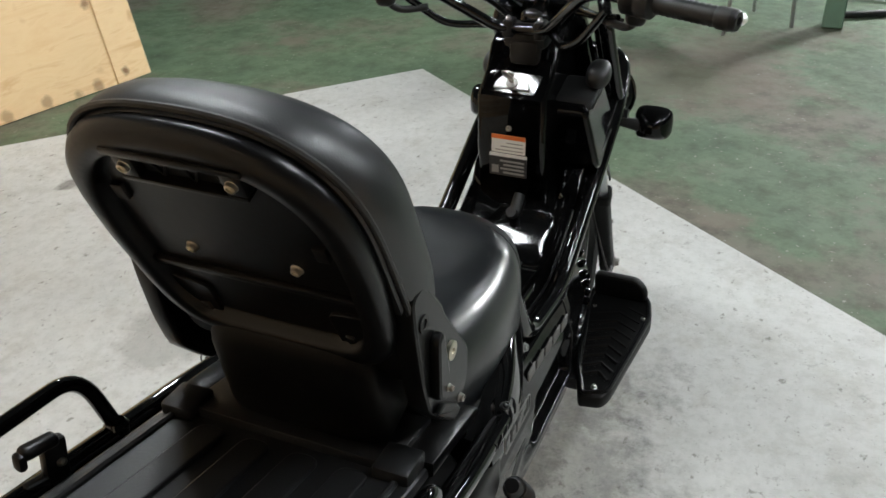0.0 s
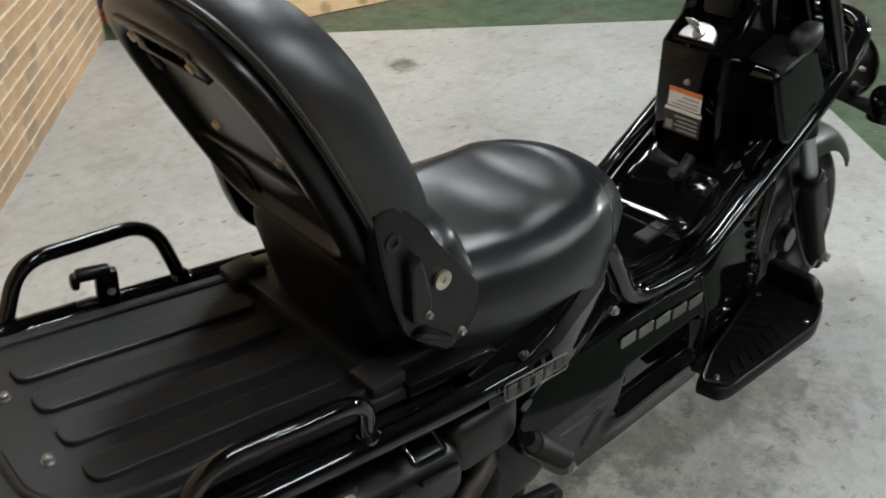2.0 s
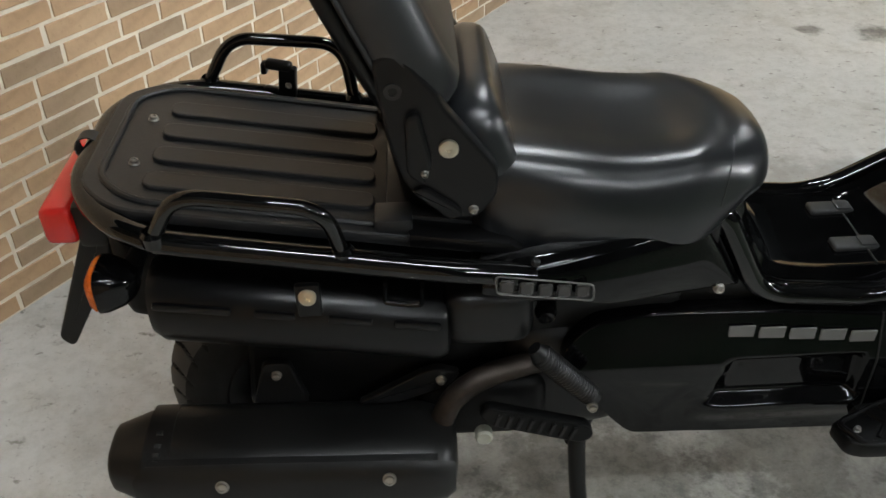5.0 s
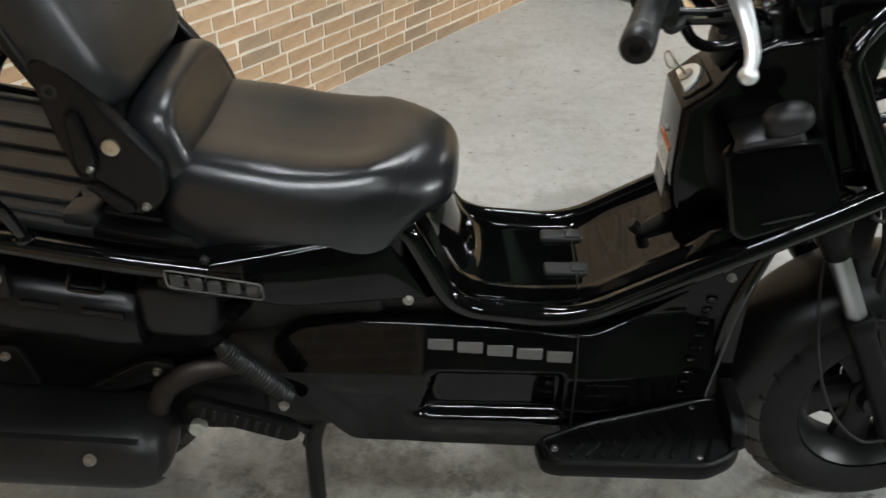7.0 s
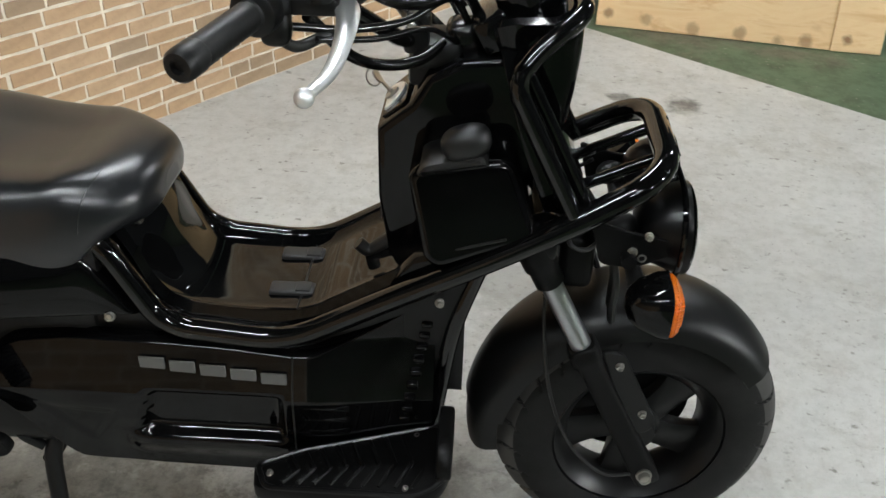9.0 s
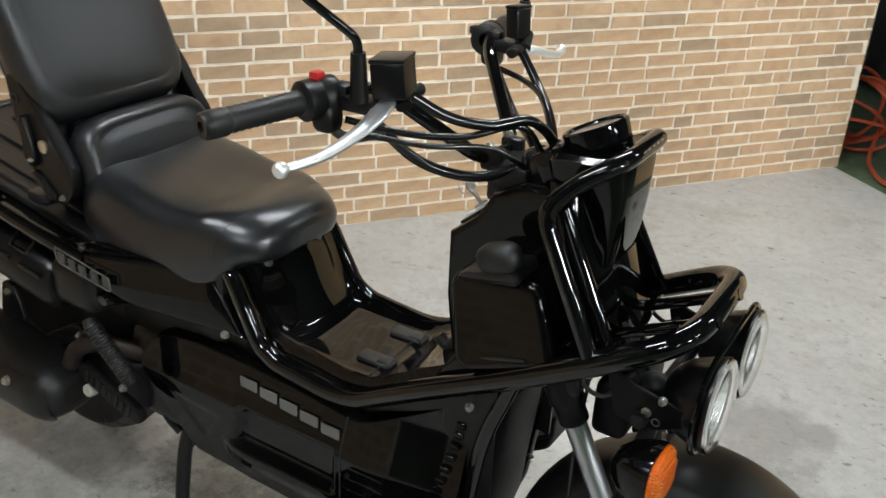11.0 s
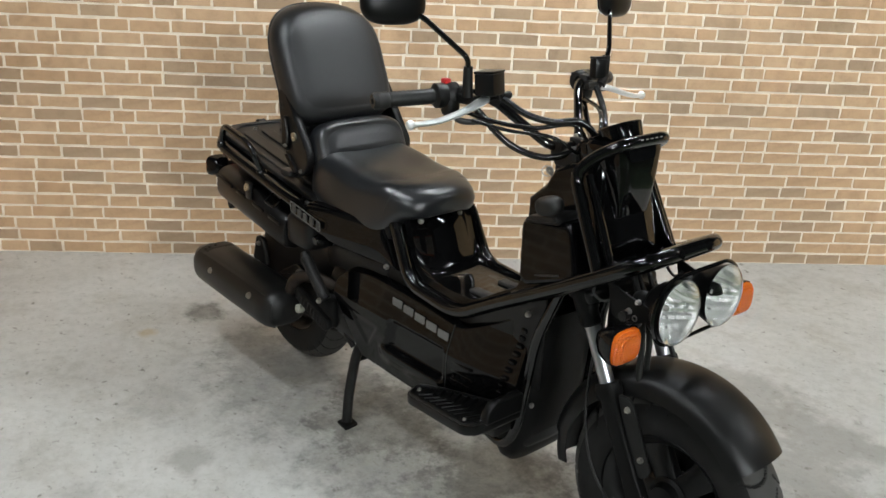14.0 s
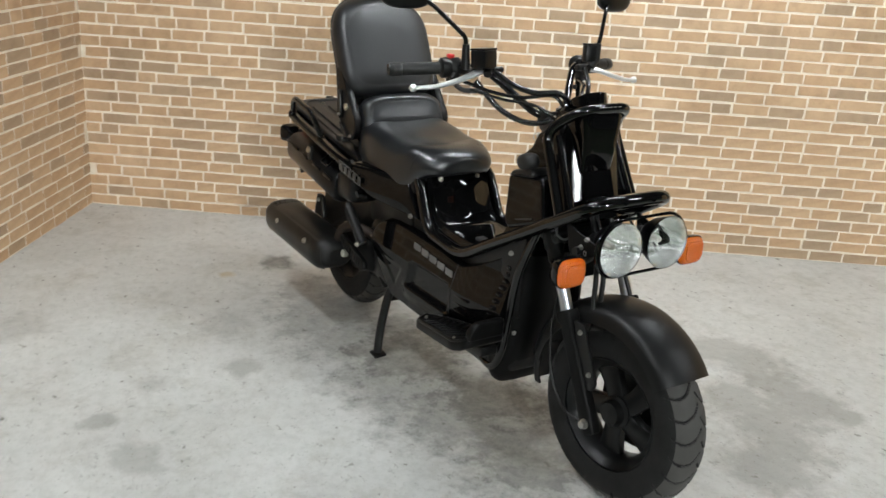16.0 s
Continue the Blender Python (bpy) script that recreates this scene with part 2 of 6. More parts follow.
SHROUD = worn("dull_black_moulded_plastic", (0.002, 0.002, 0.002), 0.5, spread=0.08, dusty=0.01)
VINYL = vinyl()
PADDING = vinyl("black_backrest_vinyl", 0.38, 0.50, 0.65)
TYRE = tyre_mat()
TREAD_DUST = worn("dusty_worn_tread_rubber", (0.045, 0.043, 0.040), 0.7, grain=150, bump=0.3, dusty=0.35)
for m_, level in ((MATTE, 0.34), (CAST, 0.33), (MUFF, 0.34), (GLOSS, 0.27), (SHROUD, 0.16), (TUBE, 0.5), (TYRE, 0.3)):
    m_.node_tree.nodes["Principled BSDF"].inputs["Specular IOR Level"].default_value = level
RUBBER = worn("black_rubber", (0.0055, 0.0055, 0.0055), 0.48, dusty=0.05)
DULL = worn("dull_grey_black_rubber", (0.018, 0.018, 0.018), 0.55, dusty=0.1)
CABLE = worn("black_cable_sheath", (0.0025, 0.0025, 0.0025), 0.22, spread=0.06, dusty=0.02)
ALU = worn("polished_aluminium", (0.9, 0.91, 0.91), 0.46, spread=0.08, dusty=0.05, metal=1.0)
STEEL = worn("zinc_screw_steel", (0.42, 0.405, 0.375), 0.35, dusty=0.1, metal=1.0)
BRASS = worn("nickel_key_barrel", (0.62, 0.57, 0.46), 0.32, dusty=0.1, metal=1.0)
PIPE = brown_steel()
AMBER = mat("amber_lens", (0.66, 0.125, 0.004), 0.2, Coat_Weight=0.2, Subsurface_Weight=0.25, Subsurface_Radius=(0.01, 0.004, 0.001))
g_ = Graph(AMBER)
v_ = g_.node("ShaderNodeTexVoronoi", Scale=190.0, Randomness=0.25)
g_.link(g_.coords(), "Object", v_, "Vector")
g_.bump(v_.outputs["Distance"], 0.9, 0.004)
RED = mat("red_lens", (0.55, 0.015, 0.012), 0.2, Coat_Weight=0.5)
SWITCH_RED = mat("red_switch", (0.6, 0.03, 0.03), 0.4)
LENS = mat("clear_glass", (1, 1, 1), 0.02, Transmission_Weight=1.0, IOR=1.45)
BOWL = mat("silvered_reflector", (0.95, 0.97, 0.95), 0.22, 1.0)
LAMP_GLASS = mat("clear_lamp_cover", (1, 1, 1), 0.0, Transmission_Weight=1.0, IOR=1.4)
FORK_CHROME = mat("dulled_fork_chrome", (0.46, 0.47, 0.49), 0.34, 1.0)
PALE_PLASTIC = worn("pale_grey_green_plastic", (0.30, 0.30, 0.25), 0.45, dusty=0.1)
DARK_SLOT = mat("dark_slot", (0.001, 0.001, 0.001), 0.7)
MIRROR = mat("mirror_silver", (0.9, 0.91, 0.92), 0.02, 1.0)
PAPER = mat("white_sticker", (0.85, 0.85, 0.83), 0.4)
TREAD = worn("dull_black_footboard_rubber", (0.002, 0.002, 0.002), 0.4, grain=120, bump=0.3, dusty=0.03)
TREAD.node_tree.nodes["Principled BSDF"].inputs["Specular IOR Level"].default_value = 0.18
ORANGE_INK = mat("orange_sticker_band", (0.8, 0.2, 0.05), 0.4)
SILVER_INK = mat("silver_grey_sticker", (0.34, 0.34, 0.33), 0.4)
INK_PLATE = mat("charcoal_sticker", (0.03, 0.03, 0.031), 0.35)
BADGE = mat("warm_grey_badge_print", (0.10, 0.097, 0.09), 0.4)
BADGE_DIM = mat("dark_grey_badge_print", (0.035, 0.034, 0.032), 0.4)
CONCRETE = concrete()
GREEN = green_paint()
BRICK = brick("tan_brick", False)
BRICK_JOINED = brick("tan_brick_joined", True)
MORTAR = mortar_mat()
PLY = plywood_mat()
ROOM = worn("drab_painted_wall", (0.085, 0.094, 0.10), 0.7, grain=20, dusty=0.3)
CEILING = worn("dark_roof_sheeting", (0.042, 0.046, 0.05), 0.8, grain=20, dusty=0.2)
ADDED_DARK = worn("added_dark_brown_panel", (0.030, 0.026, 0.024), 0.6, grain=30, dusty=0.2)
HOSE = worn("orange_air_hose_rubber", (0.55, 0.085, 0.03), 0.45, dusty=0.2)
BLUE = worn("blue_plastic_sheet", (0.03, 0.07, 0.2), 0.4, grain=12, bump=0.6, dist=0.02, dusty=0.15)
GREENPOST = worn("pale_green_post_paint", (0.2, 0.33, 0.24), 0.5, dusty=0.3)
GREYPIPE = worn("dull_grey_tube_metal", (0.35, 0.35, 0.34), 0.4, dusty=0.2, metal=0.6)
DARK = worn("dark_equipment_paint", (0.02, 0.02, 0.022), 0.6, dusty=0.3)
LAMP_BODY = worn("grey_lamp_housing", (0.3, 0.3, 0.29), 0.6, dusty=0.3)
WHITE_METAL = worn("white_lamp_housing", (0.75, 0.75, 0.73), 0.5, dusty=0.1)


# ---- mesh words ----
def part(name, bm, material, parent=None, label="", smooth=40):
    """Links a bmesh as one mesh object under its thing or part."""
    bmesh.ops.recalc_face_normals(bm, faces=bm.faces)
    me = bpy.data.meshes.new(name)
    bm.to_mesh(me)
    bm.free()
    me.materials.append(material)
    if smooth:
        me.shade_smooth()
        me.set_sharp_from_angle(angle=radians(smooth))
        caps = {k for p in me.polygons if p.loop_total > 6 for k in p.edge_keys}
        for edge in me.edges:
            if edge.key in caps:
                edge.use_edge_sharp = True
    ob = new(name, me)
    if parent is not None:
        ob.parent = parent
    if label:
        ob["label"] = label
    return ob


def join(*bms):
    out = bmesh.new()
    for b in bms:
        me = bpy.data.meshes.new("tmp")
        b.to_mesh(me)
        b.free()
        out.from_mesh(me)
        bpy.data.meshes.remove(me)
    return out


def moved(bm, m):
    bmesh.ops.transform(bm, matrix=m, verts=bm.verts)
    return bm


def box(cx, cy, cz, sx, sy, sz, bevel=0.0, m=None, seg=2):
    bm = bmesh.new()
    bmesh.ops.create_cube(bm, size=1, matrix=Matrix.Translation((cx, cy, cz)) @ Matrix.Diagonal((sx, sy, sz, 1)))
    if bevel:
        bmesh.ops.bevel(bm, geom=bm.edges[:], offset=bevel, segments=seg, affect="EDGES", profile=0.5)
    return moved(bm, m) if m else bm


def rounded(points, radii, steps=5):
    """A polyline with its inner corners rounded."""
    pts = [Vector(p) for p in points]
    if isinstance(radii, (int, float)):
        radii = [radii] * len(pts)
    out = [pts[0]]
    for a, b, c, r in zip(pts, pts[1:], pts[2:], radii[1:]):
        ab, cb = a - b, c - b
        d = min(r, ab.length * 0.48, cb.length * 0.48)
        p, q = b + ab.normalized() * d, b + cb.normalized() * d
        for i in range(steps + 1):
            t = i / steps
            out.append(p * (1 - t) ** 2 + b * 2 * t * (1 - t) + q * t * t)
    out.append(pts[-1])
    return out


def spline(points, per=6):
    """A smooth curve through points of any dimension."""
    P = [np.array(p, float) for p in points]
    P = [2 * P[0] - P[1]] + P + [2 * P[-1] - P[-2]]
    out = []
    for a, b, c, d in zip(P, P[1:], P[2:], P[3:]):
        for i in range(per):
            t = i / per
            out.append(0.5 * (2 * b + (c - a) * t + (2 * a - 5 * b + 4 * c - d) * t * t + (3 * b - a - 3 * c + d) * t ** 3))
    out.append(P[-2])
    return out


def tube(points, r, seg=12, closed=False, cap=True):
    """A round tube along a polyline; r may change along it."""
    pts = [Vector(p) for p in points]
    n = len(pts)
    rs = [r] * n if isinstance(r, (int, float)) else list(r)
    bm = bmesh.new()
    rings, prev = [], None
    for i, p in enumerate(pts):
        a = pts[i - 1] if (i or closed) else p
        b = pts[(i + 1) % n] if (i < n - 1 or closed) else p
        d = (b - a).normalized()
        if prev is None:
            side = d.cross((0, 0, 1)) if abs(d.z) < 0.9 else d.cross((1, 0, 0))
        else:
            side = prev - d * prev.dot(d)
        side.normalize()
        prev = side
        up = d.cross(side)
        rings.append([bm.verts.new(p + rs[i] * (math.cos(2 * math.pi * k / seg) * side + math.sin(2 * math.pi * k / seg) * up)) for k in range(seg)])
    pairs = list(zip(rings, rings[1:])) + ([(rings[-1], rings[0])] if closed else [])
    for A, B in pairs:
        for k in range(seg):
            bm.faces.new((A[k], A[(k + 1) % seg], B[(k + 1) % seg], B[k]))
    if cap and not closed:
        bm.faces.new(rings[0])
        bm.faces.new(rings[-1])
    return bm


def rod(a, b, r, seg=14):
    return tube([a, b], r, seg)


def loft(rings, cap=True, closed=False):
    """A skin over rings of equal count."""
    bm = bmesh.new()
    R = [[bm.verts.new(p) for p in ring] for ring in rings]
    n = len(R[0])
    for A, B in list(zip(R, R[1:])) + ([(R[-1], R[0])] if closed else []):
        for k in range(n):
            bm.faces.new((A[k], A[(k + 1) % n], B[(k + 1) % n], B[k]))
    if cap and not closed:
        bm.faces.new(R[0])
        bm.faces.new(R[-1])
    return bm


def grid(rows):
    """An open sheet over rows of points."""
    bm = bmesh.new()
    R = [[bm.verts.new(p) for p in row] for row in rows]
    for A, B in zip(R, R[1:]):
        for k in range(len(A) - 1):
            bm.faces.new((A[k], A[k + 1], B[k + 1], B[k]))
    return bm


def thick(bm, t):
    bmesh.ops.recalc_face_normals(bm, faces=bm.faces)
    bmesh.ops.solidify(bm, geom=bm.faces[:], thickness=t)
    return bm


def prism(poly, lo, hi, axis="y", bevel=0.0, m=None, corner=0.0, seg=2):
    """A flat plate: an outline in the other two axes, drawn out along one axis."""
    if corner:
        poly = smooth_poly(poly, corner)
    bm = bmesh.new()
    put = {"y": lambda a, b, c: (a, c, b), "x": lambda a, b, c: (c, a, b), "z": lambda a, b, c: (a, b, c)}[axis]
    A = [bm.verts.new(put(a, b, lo)) for a, b in poly]
    B = [bm.verts.new(put(a, b, hi)) for a, b in poly]
    n = len(poly)
    bm.faces.new(A)
    bm.faces.new(B[::-1])
    for k in range(n):
        bm.faces.new((A[k], B[k], B[(k + 1) % n], A[(k + 1) % n]))
    bmesh.ops.recalc_face_normals(bm, faces=bm.faces)
    if bevel:
        rim = [e for e in bm.edges if len({v in A for v in e.verts}) == 1]
        bmesh.ops.bevel(bm, geom=rim, offset=bevel, segments=seg, affect="EDGES", profile=0.5)
    return moved(bm, m) if m else bm


def smooth_poly(poly, r, steps=4):
    out = []
    n = len(poly)
    for i in range(n):
        a, b, c = (Vector(poly[(i + k - 1) % n]) for k in range(3))
        ab, cb = a - b, c - b
        d = min(r, ab.length * 0.45, cb.length * 0.45)
        p, q = b + ab.normalized() * d, b + cb.normalized() * d
        for k in range(steps + 1):
            t = k / steps
            v = p * (1 - t) ** 2 + b * 2 * t * (1 - t) + q * t * t
            out.append((v.x, v.y))
    return out


def pillow(poly, lo, hi, r, corner, m=None):
    """A plate drawn out along y whose outer rim is rounded over."""
    ring = [Vector(p) for p in smooth_poly(poly, corner, 6)]
    n = len(ring)
    area = sum(a.x * b.y - b.x * a.y for a, b in zip(ring, ring[1:] + ring[:1]))
    turn = 1 if area > 0 else -1
    inward = []
    for i in range(n):
        d = (ring[(i + 1) % n] - ring[i - 1]).normalized()
        inward.append(Vector((-d.y, d.x)) * turn)
    way = 1 if hi > lo else -1
    rows = [[Vector((p.x, lo, p.y)) for p in ring]]
    for k in range(7):
        a = k / 6 * math.pi / 2
        rows.append([Vector((p.x + w.x * r * (1 - math.cos(a)), hi - way * r * (1 - math.sin(a)), p.y + w.y * r * (1 - math.cos(a)))) for p, w in zip(ring, inward)])
    bm = loft(rows)
    return moved(bm, m) if m else bm


def lathe(profile, m, seg=40, cap=False):
    """A turned shape about the local x axis: profile of (along, radius)."""
    rings = [[m @ Vector((h, r * math.cos(2 * math.pi * k / seg), r * math.sin(2 * math.pi * k / seg))) for k in range(seg)] for h, r in profile]
    return loft(rings, cap)


def ball(c, rx, ry, rz, e1=1.0, e2=1.0, m=None, nu=28, nv=16):
    """An ellipsoid whose exponents square it off."""
    def f(v, e):
        return math.copysign(abs(v) ** e, v)
    rings = []
    for j in range(1, nv):
        a = -math.pi / 2 + math.pi * j / nv
        rings.append([Vector((rx * f(math.cos(a), e1) * f(math.cos(2 * math.pi * k / nu), e2), ry * f(math.cos(a), e1) * f(math.sin(2 * math.pi * k / nu), e2), rz * f(math.sin(a), e1))) for k in range(nu)])
    bm = loft(rings, True)
    mm = Matrix.Translation(c) @ (m or Matrix())
    return moved(bm, mm)


def step01(a, b_, v):
    t = min(1.0, max(0.0, (v - a) / (b_ - a)))
    return t * t * (3 - 2 * t)


def axis_to(d):
    """A turn that lays the local x axis along d."""
    return Vector(d).to_track_quat("X", "Z").to_matrix().to_4x4()


def bolt(p, d, r=0.007, h=0.005):
    """A round screw head with a socket, facing along d."""
    m = Matrix.Translation(p) @ axis_to(d)
    return lathe([(-0.004, r * 1.25), (0, r * 1.25), (0.001, r), (h, r * 0.92), (h + 0.0008, r * 0.6), (h - 0.0015, r * 0.5), (h - 0.0015, 0.0003)], m, 16, True)


# ---- structure ----
def frame_box(u0, u1, v0, v1, z0, z1):
    """A block along the wall's axes."""
    bm = bmesh.new()
    P = [at(u, v, z) for z in (z0, z1) for u, v in ((u0, v0), (u1, v0), (u1, v1), (u0, v1))]
    vs = [bm.verts.new(p) for p in P]
    for f in ((0, 1, 2, 3), (4, 5, 6, 7), (0, 1, 5, 4), (1, 2, 6, 5), (2, 3, 7, 6), (3, 0, 4, 7)):
        bm.faces.new([vs[i] for i in f])
    return bm


W0, WEND = -1.6256, 2.76      # the long wall's face and its free end
CORNER = -2.035               # the short wall's face
floor = tagged(part("floor", frame_box(-6.0, 8.0, -5.0, 11.0, -0.15, -0.004), GREEN, smooth=0), "worn green painted workshop floor with brown scuffs", "floor", kind="structure")
slab_edge = [at(CORNER - 0.1, W0 - 0.1), at(2.745, W0 - 0.1), at(2.60, 1.30), at(CORNER - 0.1, 1.245)]
bm = bmesh.new()
lo = [bm.verts.new(p + Vector((0, 0, -0.003))) for p in slab_edge]
hi = [bm.verts.new(p) for p in slab_edge]
bm.faces.new(hi)
for k in range(4):
    bm.faces.new((lo[k], lo[(k + 1) % 4], hi[(k + 1) % 4], hi[k]))
tagged(part("floor_bare", bm, CONCRETE, smooth=0), "bare grey concrete floor area with dark oil stains and painted-in shade", "floor", kind="structure")

wall_long = tagged(part("wall_brick_long", frame_box(CORNER - 0.12, WEND, W0 - 0.12, W0 - 0.003, 0, 2.3), MORTAR, smooth=0), "tan brick wall with pale mortar joints", "wall", kind="structure")
wall_short = tagged(part("wall_brick_short", frame_box(CORNER - 0.12, CORNER - 0.003, W0 - 0.003, 1.2, 0, 1.13), MORTAR, smooth=0), "low tan brick wall meeting the long wall at a corner", "wall", kind="structure")
# unseen panel, added only to darken what the gloss paint reflects
tagged(part("wall_panel_dark", frame_box(CORNER - 0.10, CORNER - 0.03, W0, 1.2, 1.13, 2.3), ADDED_DARK, smooth=0), "unseen dark brown panel added above the low brick wall to dim reflections", "wall panel", kind="structure")
for name, b in (("wall_north", (8.0, 8.15, -5.0, 11.0)), ("wall_south", (-6.15, -6.0, -5.0, 11.0)), ("wall_east", (-6.0, 8.0, 11.0, 11.15)), ("wall_west", (-6.0, 8.0, -5.15, -5.0))):
    tagged(part(name, frame_box(*b, 0, 4.6), ROOM, smooth=0), "drab plain workshop wall", "wall", kind="structure")
tagged(part("ceiling", frame_box(-6.2, 8.2, -5.2, 11.2, 4.6, 4.7), CEILING, smooth=0), "dark unlit workshop roof", "ceiling", kind="structure")


# ---- ceiling lamps ----
GLOW = mat("fluorescent_tube_glow", (1, 1, 1), 0.5)
GLOW.node_tree.nodes["Principled BSDF"].inputs["Emission Color"].default_value = (0.94, 1.0, 1.03, 1)
GLOW.node_tree.nodes["Principled BSDF"].inputs["Emission Strength"].default_value = 130.0


GLOW_FLOOD = mat("flood_lamp_glow", (1, 1, 1), 0.5)
GLOW_FLOOD.node_tree.nodes["Principled BSDF"].inputs["Emission Color"].default_value = (0.96, 1.0, 1.0, 1)
GLOW_FLOOD.node_tree.nodes["Principled BSDF"].inputs["Emission Strength"].default_value = 300.0


def lamp(u, v, z, along):
    ob = tagged(new("ceiling_light"), "white twin fluorescent batten lamp, lit", "ceiling light", "workshop ceiling lights")
    ob.matrix_world = Matrix.Translation(at(u, v, z)) @ pose(0, 0, 0, 0, 0, WALL_TURN + along)
    part("housing", box(0, 0, 0.03, 1.25, 0.11, 0.05, 0.008), LAMP_BODY, ob)
    for s in (-0.045, 0.045):
        part("fluorescent_tube", rod((-0.6, s, -0.02), (0.6, s, -0.02), 0.015, 10), GLOW, ob, "lit white glass tube")
    for s in (-0.61, 0.61):
        part("end_socket", box(s, 0, -0.015, 0.02, 0.14, 0.05, 0.004), WHITE_METAL, ob)
    part("hanger", rod((0, 0, 0.06), (0, 0, 4.6 - z), 0.006, 8), GREYPIPE, ob)


for u, v, along in ((0.8, -0.5, 0), (3.4, 0.7, 0), (-1.2, 0.5, -50), (-2.0, 2.7, 0), (3.2, 4.4, 0), (-0.6, 7.3, 0), (5.4, 7.3, 0)):
    lamp(u, v, 2.75, along)
flood = tagged(new("flood_light"), "bright rectangular flood lamp hung from the roof, lit", "flood light")
flood.matrix_world = Matrix.Translation(at(2.48, 7.4, 2.75)) @ pose(0, 0, 0, 0, 0, WALL_TURN - 180) @ pose(0, 0, 0, 15, 0, 0)
part("housing", box(0, 0.06, 0, 0.80, 0.10, 0.46, 0.01), LAMP_BODY, flood)
part("lamp_panel", box(0, 0.0, 0, 0.74, 0.012, 0.40, 0.004), GLOW_FLOOD, flood, "lit white lamp panel")
part("hanger", rod((0, 0.06, 0.2), (0, 0.6, 1.85), 0.012, 8), GREYPIPE, flood)



# ---- the scooter ----
bike = tagged(new("motor_scooter"), "black utility motor scooter with tubular frame on its centre stand", "motor scooter")
bike.matrix_world = Matrix.Translation((-0.9, 0.003, 0)) @ pose(0, 0, 0, 0, 0, -0.8) @ Matrix.Translation((0.9, 0, 0))
SIDES = (-1, 1)


def screw(p, d, parent, r=0.007, material=None):
    return part("screw", bolt(p, d, r * 0.84), material or STEEL, parent, "bright metal screw head")


def skin(stations, per=5, n=28, depth=0.06, sgn=-1, face=1.0):
    """A body panel as a shell: stations of (x, z_bottom, z_top, y_bottom, y_top, bulge), smooth along x, with rolled edges."""
    rows = []
    for x, zb, zt, yb, yt, bulge in spline(stations, per):
        row = []
        for k in range(n + 1):
            s = 0.5 - 0.5 * math.cos(math.pi * k / n)
            y = yb + (yt - yb) * s + bulge * (1 - (2 * s - 1) ** 2)
            edge = min(s, 1 - s) * (zt - zb)
            y -= depth * max(0.0, 1 - edge / 0.014) ** 2
            row.append(Vector((x, sgn * y, zb + (zt - zb) * s)))
        rows.append(row)
    first = [p + Vector((0, -sgn * depth, 0)) for p in rows[0]]
    last = [p + Vector((0, -sgn * depth, 0)) for p in rows[-1]]
    return thick(grid([first] + rows + [last]), 0.003)


# ---- wheels ----
def groove_phase(s, a, grooves):
    """Where a spot of the tread lies between one scalloped groove and the next."""
    return (a * grooves / (2 * math.pi) - 0.62 * ((abs(s) - 0.34) / 0.34) ** 2 + (0.5 if s > 0 else 0.0)) % 1.0


def make_tyre(c, R, width, bead, grooves):
    """A tyre with curved tread grooves cut into its crown."""
    seg, prof = 640, 76
    rings = []
    half = width / 2
    for i in range(seg):
        a = 2 * math.pi * i / seg
        ring = []
        for k in range(prof):
            s = -1 + 2 * k / (prof - 1)
            # a rounded crown that turns down into the side wall
            ang = s * 2.05
            y = half * math.sin(ang)
            drop = (1 - math.cos(ang)) * (R - bead) / (1 - math.cos(2.05))
            r = R - drop
            if abs(s) < 0.60:
                ph = groove_phase(s, a, grooves)
                r -= 0.0065 * step01(0.075, 0.045, abs(ph - 0.5)) * step01(0.60, 0.54, abs(s))
            ring.append(Vector((c[0] + r * math.cos(a), c[1] + y, c[2] + r * math.sin(a))))
        rings.append(ring)
    bm = bmesh.new()
    V_ = [[bm.verts.new(p) for p in ring] for ring in rings]
    for i in range(seg):
        A, B = V_[i], V_[(i + 1) % seg]
        for k in range(prof - 1):
            f = bm.faces.new((A[k], A[k + 1], B[k + 1], B[k]))
            s = -1 + 2 * (k + 0.5) / (prof - 1)
            f.material_index = int(abs(s) < 0.50 and abs(groove_phase(s, 2 * math.pi * (i + 0.5) / seg, grooves) - 0.5) > 0.06)
    return bm


